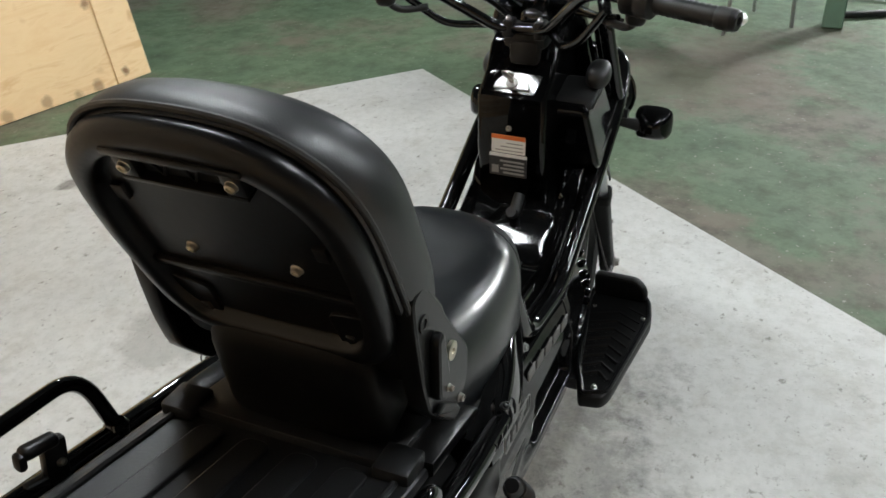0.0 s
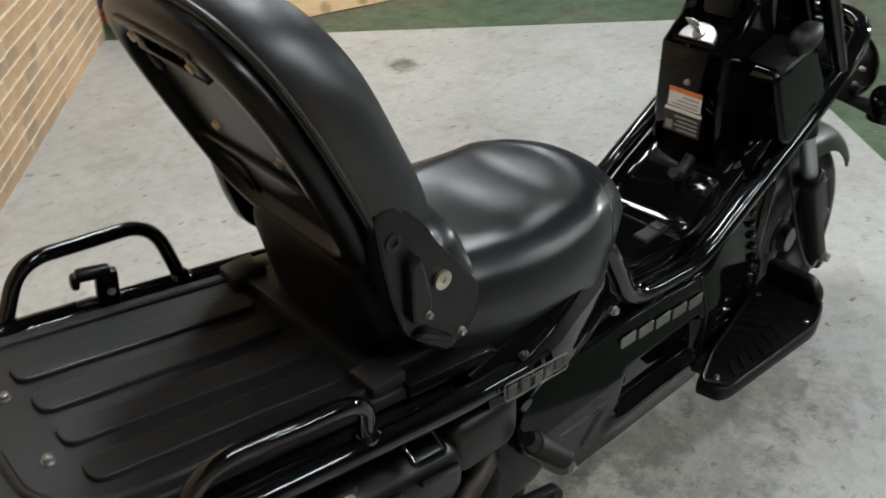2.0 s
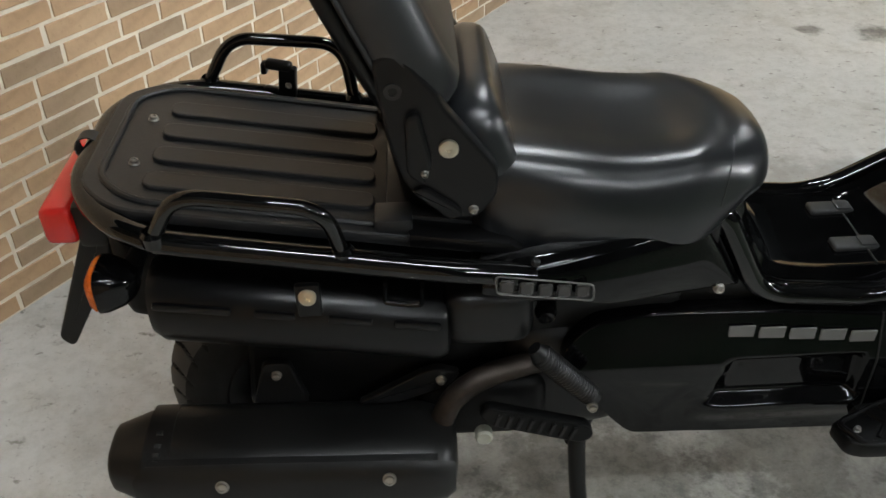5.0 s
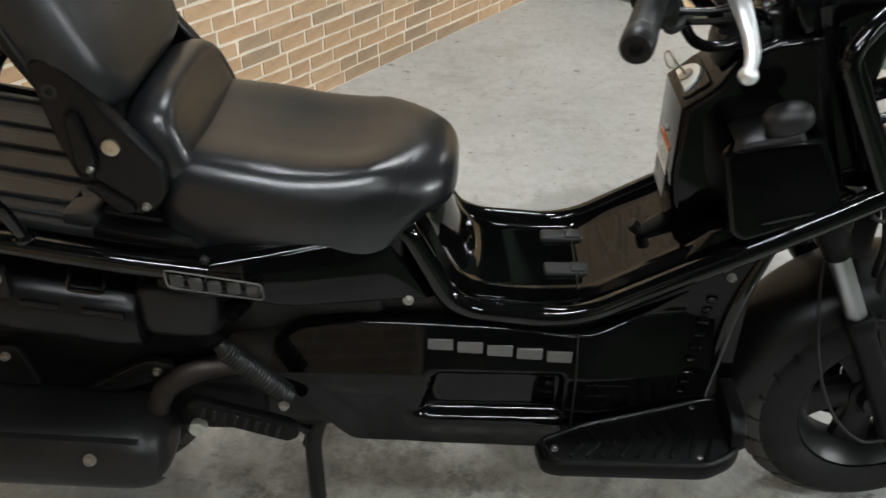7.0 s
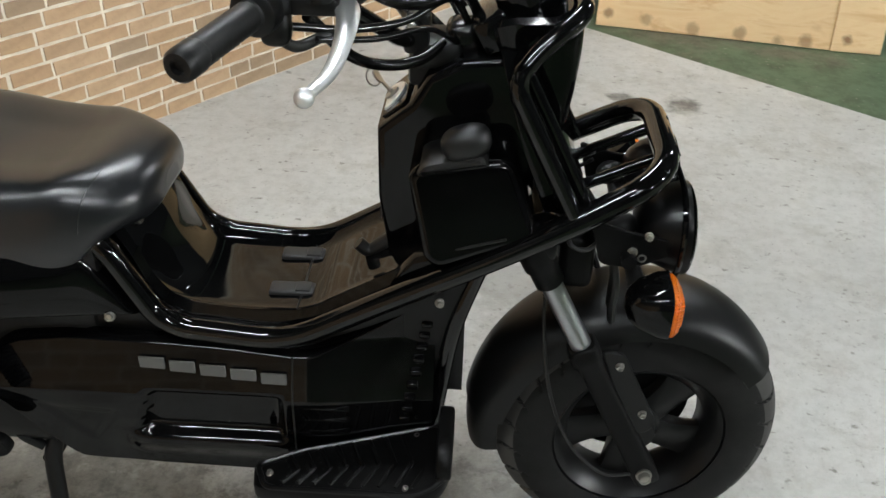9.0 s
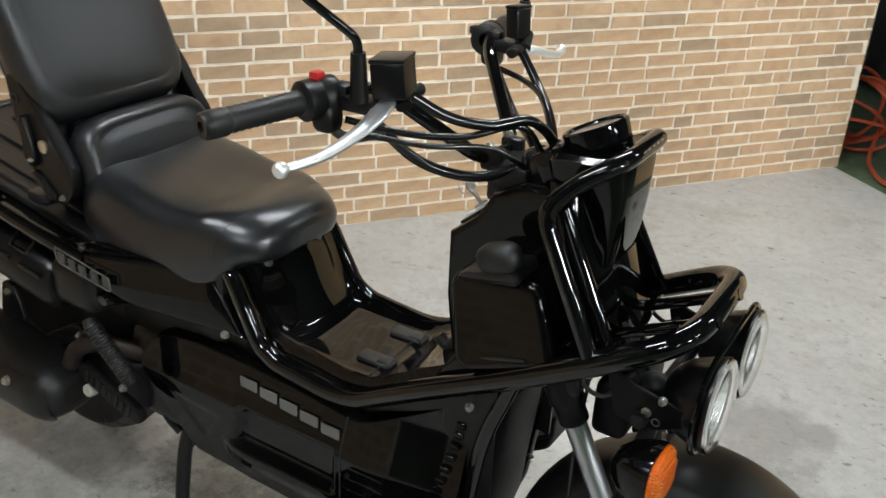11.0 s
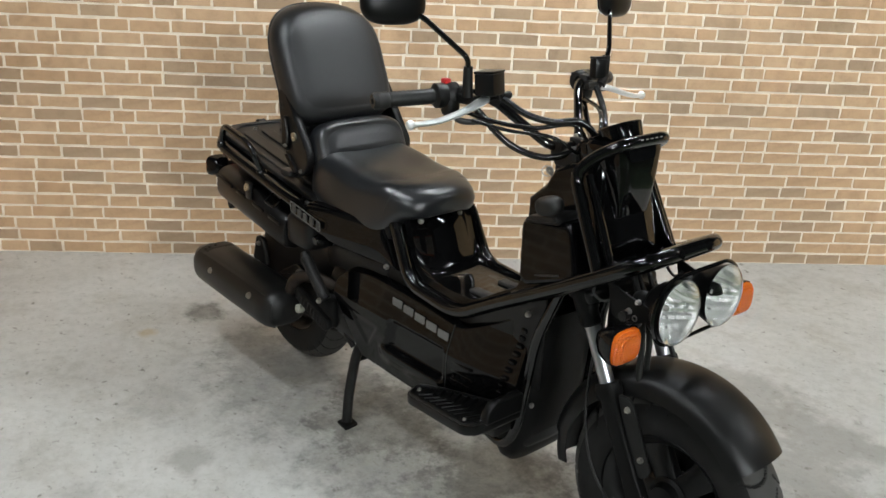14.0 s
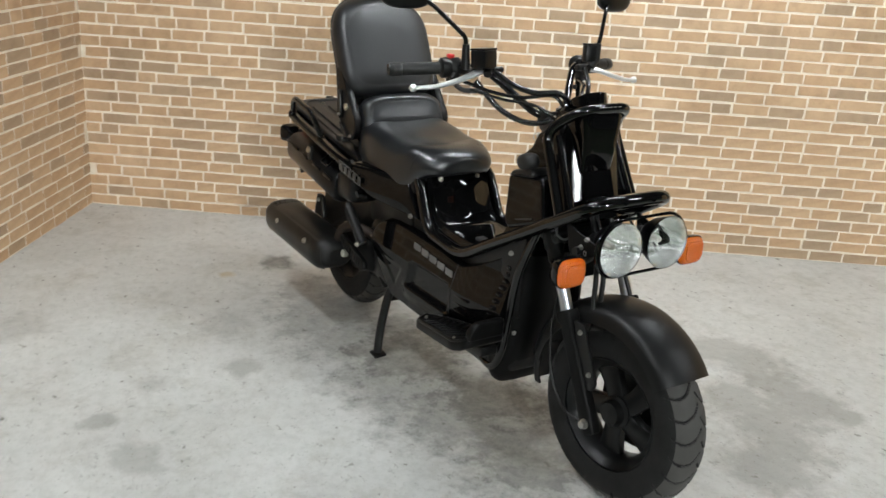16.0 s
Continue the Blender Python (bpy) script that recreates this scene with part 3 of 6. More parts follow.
def make_wheel(name, c, R, width, bead, spokes, grooves):
    turn = Matrix.Translation(c) @ pose(0, 0, 0, 0, 0, 90)
    h = width * 0.4
    rim = lathe([(-h, bead + 0.004), (-h - 0.004, bead - 0.004), (-h + 0.004, bead - 0.012), (-h * 0.5, bead - 0.03), (h * 0.5, bead - 0.03), (h - 0.004, bead - 0.012), (h + 0.004, bead - 0.004), (h, bead + 0.004)], turn, 64)
    wheel = part(name, rim, CAST, bike, "matt black cast alloy wheel")
    part("hub", lathe([(-0.05, 0.002), (-0.05, 0.03), (-0.03, 0.036), (-0.025, 0.045), (0.025, 0.045), (0.03, 0.036), (0.05, 0.03), (0.05, 0.002)], turn, 36), CAST, wheel)
    for i in range(spokes):
        a = 2 * math.pi * i / spokes + 0.755
        rows = []
        for t in np.linspace(0, 1, 8):
            r = 0.03 + (bead - 0.05) * t
            w = 0.031 - 0.006 * math.sin(t * math.pi) + 0.014 * t
            th = 0.022 - 0.008 * t
            lean = a + 0.12 * t
            d, e = Vector((math.cos(lean), 0, math.sin(lean))), Vector((-math.sin(lean), 0, math.cos(lean)))
            o = Vector(c) + d * r
            ring = []
            for k in range(12):
                q = 2 * math.pi * k / 12
                ring.append(o + e * w * math.copysign(abs(math.cos(q)) ** 0.6, math.cos(q)) + Vector((0, th * math.copysign(abs(math.sin(q)) ** 0.6, math.sin(q)), 0)))
            rows.append(ring)
        part("spoke", loft(rows), CAST, wheel)
    tyre = part("tyre", make_tyre(c, R, width, bead, grooves), TYRE, wheel, "black tyre with a dusty tread of scalloped grooves", 28)
    tyre.data.materials.append(TREAD_DUST)
    return wheel


FW, RW = (0.647, 0.017, 0.258), (-0.850, 0.0, 0.262)
front = make_wheel("front_wheel", FW, 0.258, 0.13, 0.155, 5, 26)
rear = make_wheel("rear_wheel", RW, 0.258, 0.132, 0.152, 5, 30)
part("brake_disc", lathe([(0.054, 0.03), (0.054, 0.118), (0.058, 0.118), (0.058, 0.03)], Matrix.Translation(FW) @ pose(0, 0, 0, 0, 0, 90), 48), CAST, front, "dark brake disc")

# ---- front fork and mudguard ----
fork_dir = (Vector((0.432, 0, 0.69)) - Vector((0.655, 0, 0.246))).normalized()
for s in SIDES:
    o = Vector((0.641, 0.018 + s * 0.118, 0.248))
    across = fork_dir.cross(Vector((0, 1, 0)))
    leg = part("fork_leg", loft([[o + fork_dir * d + across * w * math.copysign(abs(math.cos(q)) ** 0.45, math.cos(q)) + Vector((0, h * math.copysign(abs(math.sin(q)) ** 0.45, math.sin(q)), 0)) for q in (2 * math.pi * (k + 0.5) / 24 for k in range(24))] for d, w, h in ((-0.032, 0.016, 0.012), (-0.026, 0.022, 0.017), (0.0, 0.0235, 0.0185), (0.06, 0.021, 0.018), (0.262, 0.020, 0.020), (0.272, 0.025, 0.025), (0.295, 0.025, 0.025), (0.30, 0.021, 0.021))]), SHROUD, bike, "flat-sided black fork leg", 40)
    part("fork_tube", rod(o + fork_dir * 0.295, o + fork_dir * 0.46, 0.0172, 20), FORK_CHROME, leg, "chromed fork tube")
    part("fork_clamp", tube([o + fork_dir * d for d in (0.428, 0.432, 0.462, 0.467, 0.52)], [0.019, 0.023, 0.023, 0.027, 0.027], 18), SHROUD, leg)
    part("axle_nut", bolt(o + Vector((0.0, s * 0.022, 0)), (0, s, 0), 0.011, 0.01), STEEL, leg, "bright axle nut")
    strut = [(0.541, 0.505), (0.578, 0.50), (0.648, 0.36), (0.638, 0.335), (0.605, 0.335)]
    plate = part("mudguard_bracket", prism(strut, 0.020 + s * 0.118, 0.020 + s * 0.128, "y", 0.002, corner=0.012), MATTE, bike)
    screw((0.572, 0.020 + s * 0.130, 0.478), (0, s, 0), plate, 0.007)
    screw((0.622, 0.020 + s * 0.130, 0.378), (0, s, 0), plate, 0.007)
part("yoke_cover", box(0.495, 0.012, 0.652, 0.055, 0.17, 0.095, 0.014, seg=3), SHROUD, bike)
part("fork_yoke", box(0.425, 0, 0.70, 0.07, 0.24, 0.035, 0.012, seg=3), MATTE, bike)


def mudguard(c, R, a0, a1, half, drop, grow=0.0, off=0.0):
    rows = []
    for i in range(49):
        t = i / 48
        a = radians(a0 + (a1 - a0) * t)
        taper = 1 - 0.12 * t ** 3
        row = []
        for k in range(25):
            q = -1 + k / 12
            e = min(1.0, abs(q) / 0.70)
            skirt = max(0.0, (abs(q) - 0.70) / 0.30)
            y = math.copysign(half * taper * (0.90 * math.sin(e * 1.30) / math.sin(1.30) + 0.10 * skirt ** 0.6), q)
            r = R + grow * t - 0.46 * drop * (1 - math.cos(e * 1.30)) / 0.732 - 0.54 * drop * skirt
            row.append(Vector((c[0] + r * math.cos(a), y + off, c[1] + r * math.sin(a))))
        rows.append(row)
    return thick(grid(rows), 0.004)


guard = part("front_mudguard", mudguard((0.63, 0.28), 0.275, 36, 172, 0.094, 0.06, 0.02, 0.017), MATTE, bike, "matt black plastic front mudguard")
part("mudguard_flap", mudguard((0.63, 0.28), 0.290, 170, 191, 0.07, 0.05, 0.0, 0.017), MATTE, guard)
# the fork stands turned a little to the left
STEER = Matrix.Translation((0.40, 0, 0.75)) @ Matrix.Rotation(radians(5.0), 4, fork_dir) @ Matrix.Translation((-0.40, 0, -0.75))
for ob in list(bike.children):
    if ob.name.split(".")[0] in ("front_wheel", "fork_leg", "mudguard_bracket", "front_mudguard"):
        ob.matrix_basis = STEER
part("speedometer_cable", tube(spline([(0.628, -0.118, 0.252), (0.575, -0.128, 0.262), (0.515, -0.126, 0.325), (0.475, -0.112, 0.42), (0.455, -0.085, 0.54), (0.45, -0.05, 0.68)], 8), 0.003, 8), RUBBER, bike)
part("brake_hose", tube(spline([(0.60, 0.10, 0.40), (0.55, 0.085, 0.55), (0.50, 0.06, 0.68), (0.47, 0.04, 0.78)], 8), 0.006, 8), RUBBER, bike)
for y in (-0.055, -0.03):
    part("fork_cable", tube(spline([(0.570, y, 0.50), (0.562, y, 0.56), (0.560, y, 0.62), (0.535, y * 0.8, 0.70), (0.48, y * 0.5, 0.78)], 8), 0.007, 8), RUBBER, bike)

# ---- tubular frame ----
pathR = [(-0.25, -0.118, 0.70), (-0.215, -0.126, 0.68), (-0.150, -0.130, 0.556), (-0.112, -0.132, 0.534), (0.055, -0.134, 0.520), (0.20, -0.134, 0.604), (0.37, -0.134, 0.698), (0.48, -0.132, 0.763), (0.604, -0.112, 0.836)]
loop = pathR + [(x, -y + 0.02, z) for x, y, z in reversed(pathR)]
main = part("main_frame_tube", tube(rounded(loop, [0, .05, .05, .05, .06, .05, .05, .05, .075, .075, .05, .05, .05, .06, .05, .05, .05, 0], 6), 0.0185, 18), TUBE, bike, "gloss black bent frame tube running round the front carrier")
for y in (-0.048, 0.048):
    part("carrier_bar", rod((0.465, y, 0.765), (0.622, y, 0.842), 0.009, 12), TUBE, main)
part("carrier_cross_tube", rod((0.478, -0.125, 0.762), (0.478, 0.125, 0.762), 0.013, 14), TUBE, main)
upR = [(0.475, -0.130, 0.775), (0.378, -0.118, 0.962), (0.412, -0.098, 1.004), (0.466, -0.072, 1.040)]
top = part("upper_frame_tube", tube(rounded(upR + [(x, -y, z) for x, y, z in reversed(upR)], [0, .03, .03, .05, .05, .03, .03, 0], 6), 0.0135, 16), TUBE, bike, "gloss black tube loop round the meter")
for s in SIDES:
    part("inner_frame_tube", rod((0.492, s * 0.104, 0.782), (0.398, s * 0.092, 0.962), 0.010, 12), TUBE, bike)
    part("lower_frame_tube", tube(rounded([(0.36, s * 0.10, 0.69), (0.312, s * 0.115, 0.55), (0.275, s * 0.12, 0.28), (0.23, s * 0.112, 0.215), (0.14, s * 0.10, 0.225)], 0.05), 0.013, 12), TUBE, bike)
for i in range(5):
    y = -0.032 + 0.016 * i
    part("badge_block", box(0.4765, y, 1.043, 0.004, 0.011, 0.008, 0.001, seg=1), BADGE, top, "small grey logo block")

# ---- rear rack ----
def rack_z(x):
    return 0.765 + (-1.047 - x) * 0.165


def sheet(points, dz):
    return [(x, y, rack_z(x) + dz) for x, y in points]


half_loop = [(-0.50, -0.215), (-0.62, -0.222), (-1.030, -0.218), (-1.124, -0.12)]
loop2 = half_loop + [(x, -y) for x, y in reversed(half_loop)]
rack = part("rack_tube", tube(rounded(sheet(loop2, -0.022), [0, .05, .08, .08, .08, .08, .05, 0], 8), 0.0175, 18), TUBE, bike, "thick gloss black tube round the rear rack")
outline = smooth_poly([(-0.62, -0.185), (-1.06, -0.185), (-1.115, -0.13), (-1.115, 0.13), (-1.06, 0.185), (-0.62, 0.185)], 0.05, 6)
plate = prism(outline, -0.018, 0.0, "z", 0.005)
for v in plate.verts:
    v.co.z += rack_z(v.co.x)
deck = part("rack_plate", plate, DECK, bike, "ribbed black plastic rear carrier plate")


under = prism(smooth_poly([(-0.58, -0.205), (-1.04, -0.202), (-1.12, -0.13), (-1.12, 0.13), (-1.04, 0.202), (-0.58, 0.205)], 0.06, 6), -0.05, -0.035, "z", 0.003)
for v in under.verts:
    v.co.z += rack_z(v.co.x)
part("rack_underside", under, MATTE, deck)


def on_rack(poly, lo, hi, bevel):
    bm = prism(poly, lo, hi, "z", bevel)
    for v in bm.verts:
        v.co.z += rack_z(v.co.x)
    return bm


rimloop = smooth_poly([(-0.63, -0.162), (-1.04, -0.162), (-1.09, -0.115), (-1.09, 0.115), (-1.04, 0.162), (-0.63, 0.162)], 0.05, 6)
part("plate_ridge", tube([(x, y, rack_z(x) + 0.001) for x, y in rimloop], 0.0055, 8, True), DECK, deck)
for i in range(4):
    y = -0.111 + 0.068 * i
    part("rib", on_rack(smooth_poly([(-0.716, y - 0.021), (-1.032, y - 0.021), (-1.032, y + 0.021), (-0.716, y + 0.021)], 0.02, 6), -0.002, 0.0065, 0.003), DECK, deck)
for y in (-0.069, 0.059):
    screw((-1.053, y, rack_z(-1.053) + 0.001), (0.16, 0, 1), deck, 0.0075)
for s in SIDES:
    a, b = (-0.998, s * 0.222, rack_z(-0.998) - 0.01), (-0.758, s * 0.218, rack_z(-0.758) - 0.01)
    rail = part("grab_rail", tube(rounded([a, (-0.958, s * 0.236, 0.818), (-0.772, s * 0.246, 0.796), b], [0, .05, .045, 0], 7), 0.0105, 14), TUBE, bike, "gloss black bent grab rail")
    for p in (a, b):
        part("rail_foot", lathe([(-0.012, 0.006), (-0.012, 0.016), (0.004, 0.017), (0.010, 0.012)], Matrix.Translation(p) @ axis_to((0, 0, 1)), 16), TUBE, rail)
HOOK = Matrix.Translation((-0.866, 0.208, 0.742)) @ pose(0, 0, 0, 0, 6, -12)
hook = part("luggage_hook", moved(join(box(0, 0, 0.004, 0.030, 0.016, 0.062, 0.004), box(-0.016, 0.0, 0.034, 0.046, 0.020, 0.016, 0.006, seg=3), box(-0.040, 0.0, 0.026, 0.012, 0.018, 0.022, 0.005), box(-0.022, 0, -0.014, 0.040, 0.015, 0.014, 0.005, seg=3)), HOOK), SATIN, bike, "black folding luggage hook")
screw(HOOK @ Vector((0.004, -0.008, 0.004)), (0, -1, 0.2), hook, 0.006)
part("tail_band", lathe([(-0.012, 0.0182), (-0.012, 0.0205), (0.012, 0.0205), (0.012, 0.0182)], Matrix.Translation((-1.135, 0.0, rack_z(-1.135) - 0.022)) @ axis_to((0, 1, 0)), 20), RUBBER, rack)
bridge = box(-0.64, 0, 0, 0.12, 0.30, 0.034, 0.004)
for v in bridge.verts:
    v.co.z += rack_z(v.co.x) - 0.003
part("rack_bridge", bridge, DECK, bike)
for s in SIDES:
    part("plate_clip", box(-0.69, s * 0.155, rack_z(-0.69) + 0.008, 0.052, 0.050, 0.026, 0.005), DECK, deck)

# ---- tail lamp, rear flap and indicators ----
tail = part("tail_lamp", box(-1.170, 0.0, 0.686, 0.05, 0.22, 0.062, 0.012, seg=3), RED, bike, "red plastic tail lamp")
part("lamp_base", box(-1.128, 0, 0.682, 0.045, 0.21, 0.075, 0.01), MATTE, tail)
part("tail_cover", box(-1.035, 0, 0.615, 0.14, 0.26, 0.19, 0.03, seg=3), SHROUD, bike)
flap = part("rear_flap", prism([(-1.10, 0.70), (-1.15, 0.66), (-1.235, 0.46), (-1.215, 0.44), (-1.12, 0.60)], -0.09, 0.09, "y", 0.004, corner=0.015), MATTE, bike)
screw((-1.142, -0.092, 0.60), (0, -1, 0), flap, 0.007)
part("inner_mudguard", mudguard((-0.835, 0.262), 0.30, 40, 118, 0.09, 0.05), MATTE, bike)


def indicator(p, s, ahead, parent, size=1.0):
    """A bullet-shaped turn signal with an amber lens."""
    p = Vector(p)
    m = Matrix.Translation(p) @ pose(0, 0, 0, 0, 0, 0 if ahead > 0 else 180) @ Matrix.Scale(size, 4)

    def ring(x, w, h):
        out = []
        for k in range(28):
            q = 2 * math.pi * k / 28
            out.append(m @ Vector((x, w * math.copysign(abs(math.cos(q)) ** 0.56, math.cos(q)), h * math.copysign(abs(math.sin(q)) ** 0.56, math.sin(q)))))
        return out
    body = part("indicator", loft([ring(-0.046, 0.008, 0.008), ring(-0.042, 0.020, 0.018), ring(-0.026, 0.034, 0.030), ring(0.0, 0.0435, 0.039), ring(0.013, 0.0445, 0.040), ring(0.014, 0.042, 0.0375)]), GLOSS, parent, "black bullet-shaped turn signal")
    part("lens", loft([ring(0.012, 0.042, 0.0375), ring(0.020, 0.0415, 0.037), ring(0.026, 0.037, 0.032), ring(0.029, 0.026, 0.022)]), AMBER, body, "amber indicator lens")
    part("lens_field", loft([ring(0.027, 0.031, 0.026), ring(0.0305, 0.029, 0.024), ring(0.0315, 0.020, 0.016)]), AMBER, body)
    part("stalk", tube([p + Vector((-0.02 * ahead, 0, 0)), p + Vector((-0.025 * ahead, -s * 0.05, 0.004)), p + Vector((-0.03 * ahead, -s * 0.10, 0.012))], [0.02, 0.013, 0.011], 12), RUBBER, body)


for s in SIDES:
    indicator((0.598, s * 0.192 + (0.033 if s > 0 else 0), 0.674), s, 1, bike)
    indicator((-1.082, s * 0.195, 0.652), s, -1, bike, 0.86)

# ---- tool box, muffler, engine ----
def tool_box(s):
    rings = []
    for x, k in ((-1.035, 0.55), (-1.03, 0.86), (-1.015, 1.0), (-0.8, 1.0), (-0.635, 1.0), (-0.62, 0.88), (-0.615, 0.6)):
        zc = 0.603 + (-1.0 - x) * 0.15
        ring = []
        for i in range(32):
            q = 2 * math.pi * i / 32
            ring.append(Vector((x, s * (0.176 + 0.060 * k * math.copysign(abs(math.cos(q)) ** 0.75, math.cos(q))), zc + 0.006 + 0.058 * k * math.copysign(abs(math.sin(q)) ** 0.8, math.sin(q)))))
        rings.append(ring)
    tb = part("tool_case", loft(rings), SATIN, bike, "black tubular tool case with a key lock")
    for x0, x1 in ((-1.02, -0.915), (-0.885, -0.83), (-0.785, -0.725), (-0.695, -0.63)):
        xm = (x0 + x1) / 2
        zc = 0.624 + (-1.0 - xm) * 0.15
        part("raised_strip", box(0, 0, 0, x1 - x0, 0.008, 0.011, 0.003, Matrix.Translation((xm, s * 0.2355, zc + 0.014)) @ pose(0, 0, 0, 0, 8.5, 0)), SATIN, tb)
    part("lock_plate", box(-0.808, s * 0.235, 0.642, 0.034, 0.012, 0.055, 0.004), SATIN, tb)
    part("key_lock", lathe([(0, 0.012), (0.006, 0.012), (0.007, 0.010), (0.0065, 0.004), (0.004, 0.003), (0.004, 0.0003)], Matrix.Translation((-0.808, s * 0.240, 0.652)) @ axis_to((0, s, 0.25)), 20), BRASS, tb, "pale metal key lock")
    part("wire_catch", tube(rounded([(-0.705, s * 0.212, 0.655), (-0.705, s * 0.239, 0.634), (-0.655, s * 0.239, 0.627), (-0.655, s * 0.212, 0.648)], 0.006), 0.004, 8), TUBE, tb)


for s in SIDES:
    tool_box(s)

def muffler_point(x, k, q):
    c, sn = math.cos(q), math.sin(q)
    zc = 0.316 + (-1.0 - x) * 0.03
    return Vector((x, -0.216 + 0.079 * k * math.copysign(abs(c) ** 0.72, c), zc + 0.063 * k * math.copysign(abs(sn) ** 0.75, sn)))


rings = []
for x, k in ((-1.118, 0.0), (-1.118, 0.22), (-1.142, 0.26), (-1.143, 0.60), (-1.140, 0.655), (-1.136, 0.675), (-1.086, 0.93), (-1.080, 0.945), (-1.078, 0.985), (-1.074, 1.0), (-0.9, 1.0), (-0.685, 1.0), (-0.660, 0.985), (-0.641, 0.94), (-0.627, 0.86), (-0.617, 0.74), (-0.611, 0.58), (-0.608, 0.36)):
    rings.append([muffler_point(x, max(k, 0.01), 2 * math.pi * i / 48) for i in range(48)])
muffler = part("muffler", loft(rings), MUFF, bike, "matt black oval muffler with a tapered end cap", 35)
band = [[muffler_point(x, k, q) for q in np.linspace(0, 2 * math.pi, 48, endpoint=False)] for x, k in ((-1.083, 0.93), (-1.083, 1.012), (-1.044, 1.016), (-1.044, 0.99))]
band = part("end_band", loft(band), MUFF, muffler, "", 35)
for q in (94, 108, 120, 131):
    a = muffler_point(-1.062, 1.016, radians(q))
    part("band_slot", box(0, 0, 0, 0.010, 0.008, 0.004, 0.001, Matrix.Translation(a) @ pose(0, 0, 0, q - 90, 0, 0), 1), DARK_SLOT, band)
shield = []
for x, k, a0, a1 in ((-1.098, 0.98, 160, 215), (-1.088, 1.03, 146, 240), (-1.07, 1.07, 134, 262), (-0.85, 1.08, 134, 262), (-0.680, 1.075, 134, 262), (-0.650, 1.05, 135, 258), (-0.627, 0.96, 138, 246), (-0.613, 0.82, 144, 228)):
    shield.append([muffler_point(x, k, q) for q in np.linspace(radians(a0), radians(a1), 26)])
part("heat_shield", thick(grid(shield), 0.002), MUFF, muffler)
part("gasket", thick(grid([[muffler_point(x, 1.03 + 0.045 * k, radians(126 + 9 * k)) for k in (0, 0.5, 1)] for x in (-1.075, -0.85, -0.64)]), 0.001), MUFF, muffler)
for x in (-0.964, -0.714):
    screw((x, -0.2998, 0.338), (0, -1, 0.3), muffler, 0.010)
part("hanger_bracket", prism([(-0.905, 0.452), (-0.865, 0.452), (-0.84, 0.365), (-0.93, 0.365)], -0.16, -0.145, "y", 0.003, corner=0.012), CAST, muffler)
screw((-0.886, -0.163, 0.430), (0, -1, 0), muffler, 0.008)
part("brace_bracket", prism([(-0.765, 0.365), (-0.70, 0.365), (-0.62, 0.398), (-0.598, 0.425), (-0.635, 0.438), (-0.66, 0.43)], -0.17, -0.155, "y", 0.003, corner=0.01), CAST, muffler)
screw((-0.630, -0.173, 0.415), (0, -1, 0), muffler, 0.008)
part("exhaust_pipe", tube(spline([(-0.63, -0.20, 0.36), (-0.61, -0.195, 0.40), (-0.565, -0.18, 0.425), (-0.50, -0.15, 0.42), (-0.42, -0.09, 0.38)], 6), 0.019, 16), PIPE, bike, "heat-browned exhaust pipe")
engine = part("engine_block", join(ball((-0.55, 0.02, 0.38), 0.17, 0.12, 0.11, 0.45, 0.45), ball((-0.70, 0.10, 0.33), 0.16, 0.06, 0.09, 0.4, 0.4)), CAST, bike, "dark cast engine and swing arm")
part("swing_arm", prism([(-0.95, 0.30), (-0.93, 0.49), (-0.62, 0.56), (-0.48, 0.52), (-0.46, 0.36), (-0.62, 0.30)], -0.115, -0.085, "y", 0.01, corner=0.03), CAST, bike)
part("gearbox_cover", ball((-0.565, -0.10, 0.335), 0.11, 0.07, 0.068, 0.45, 0.45), SHROUD, engine)
part("crankcase", ball((-0.42, -0.02, 0.365), 0.115, 0.125, 0.125, 0.45, 0.45), CAST, engine)
part("air_duct", ball((-0.56, -0.15, 0.575), 0.066, 0.075, 0.05, 0.4, 0.4), MATTE, bike)
part("rear_shock", tube([(-0.70, 0.14, 0.32), (-0.60, 0.14, 0.66)], 0.028, 14), CAST, bike)
cyl = part("side_damper", tube([(-0.497, -0.235, 0.535), (-0.488, -0.236, 0.523), (-0.40, -0.226, 0.42)], [0.011, 0.0155, 0.0155], 18), CAST, bike)
coil = []
for i in range(260):
    t = i / 259
    c = Vector((-0.488, -0.236, 0.523)).lerp(Vector((-0.405, -0.226, 0.425)), t)
    a = t * 20 * 2 * math.pi
    d = Vector((0.64, 0.08, -0.76))
    e1, e2 = d.cross(Vector((0, 1, 0))).normalized(), None
    e2 = d.cross(e1).normalized()
    coil.append(c + (e1 * math.cos(a) + e2 * math.sin(a)) * 0.0162)
part("coil_spring", tube(coil, 0.0022, 6), RUBBER, cyl)
screw((-0.405, -0.246, 0.418), (0, -1, 0), bike, 0.008)
guardpl = part("slotted_guard", prism([(-0.575, 0.388), (-0.56, 0.403), (-0.40, 0.353), (-0.39, 0.328), (-0.41, 0.313), (-0.56, 0.363)], -0.225, -0.205, "y", 0.004, corner=0.012), SHROUD, bike)
for i in range(8):
    x = -0.545 + 0.017 * i
    part("guard_slot", box(0, 0, 0, 0.006, 0.004, 0.026, 0.001, Matrix.Translation((x, -0.2265, 0.377 - 0.31 * (x + 0.545))) @ pose(0, 0, 0, 0, 18, 0)), DARK_SLOT, guardpl, "", 0)
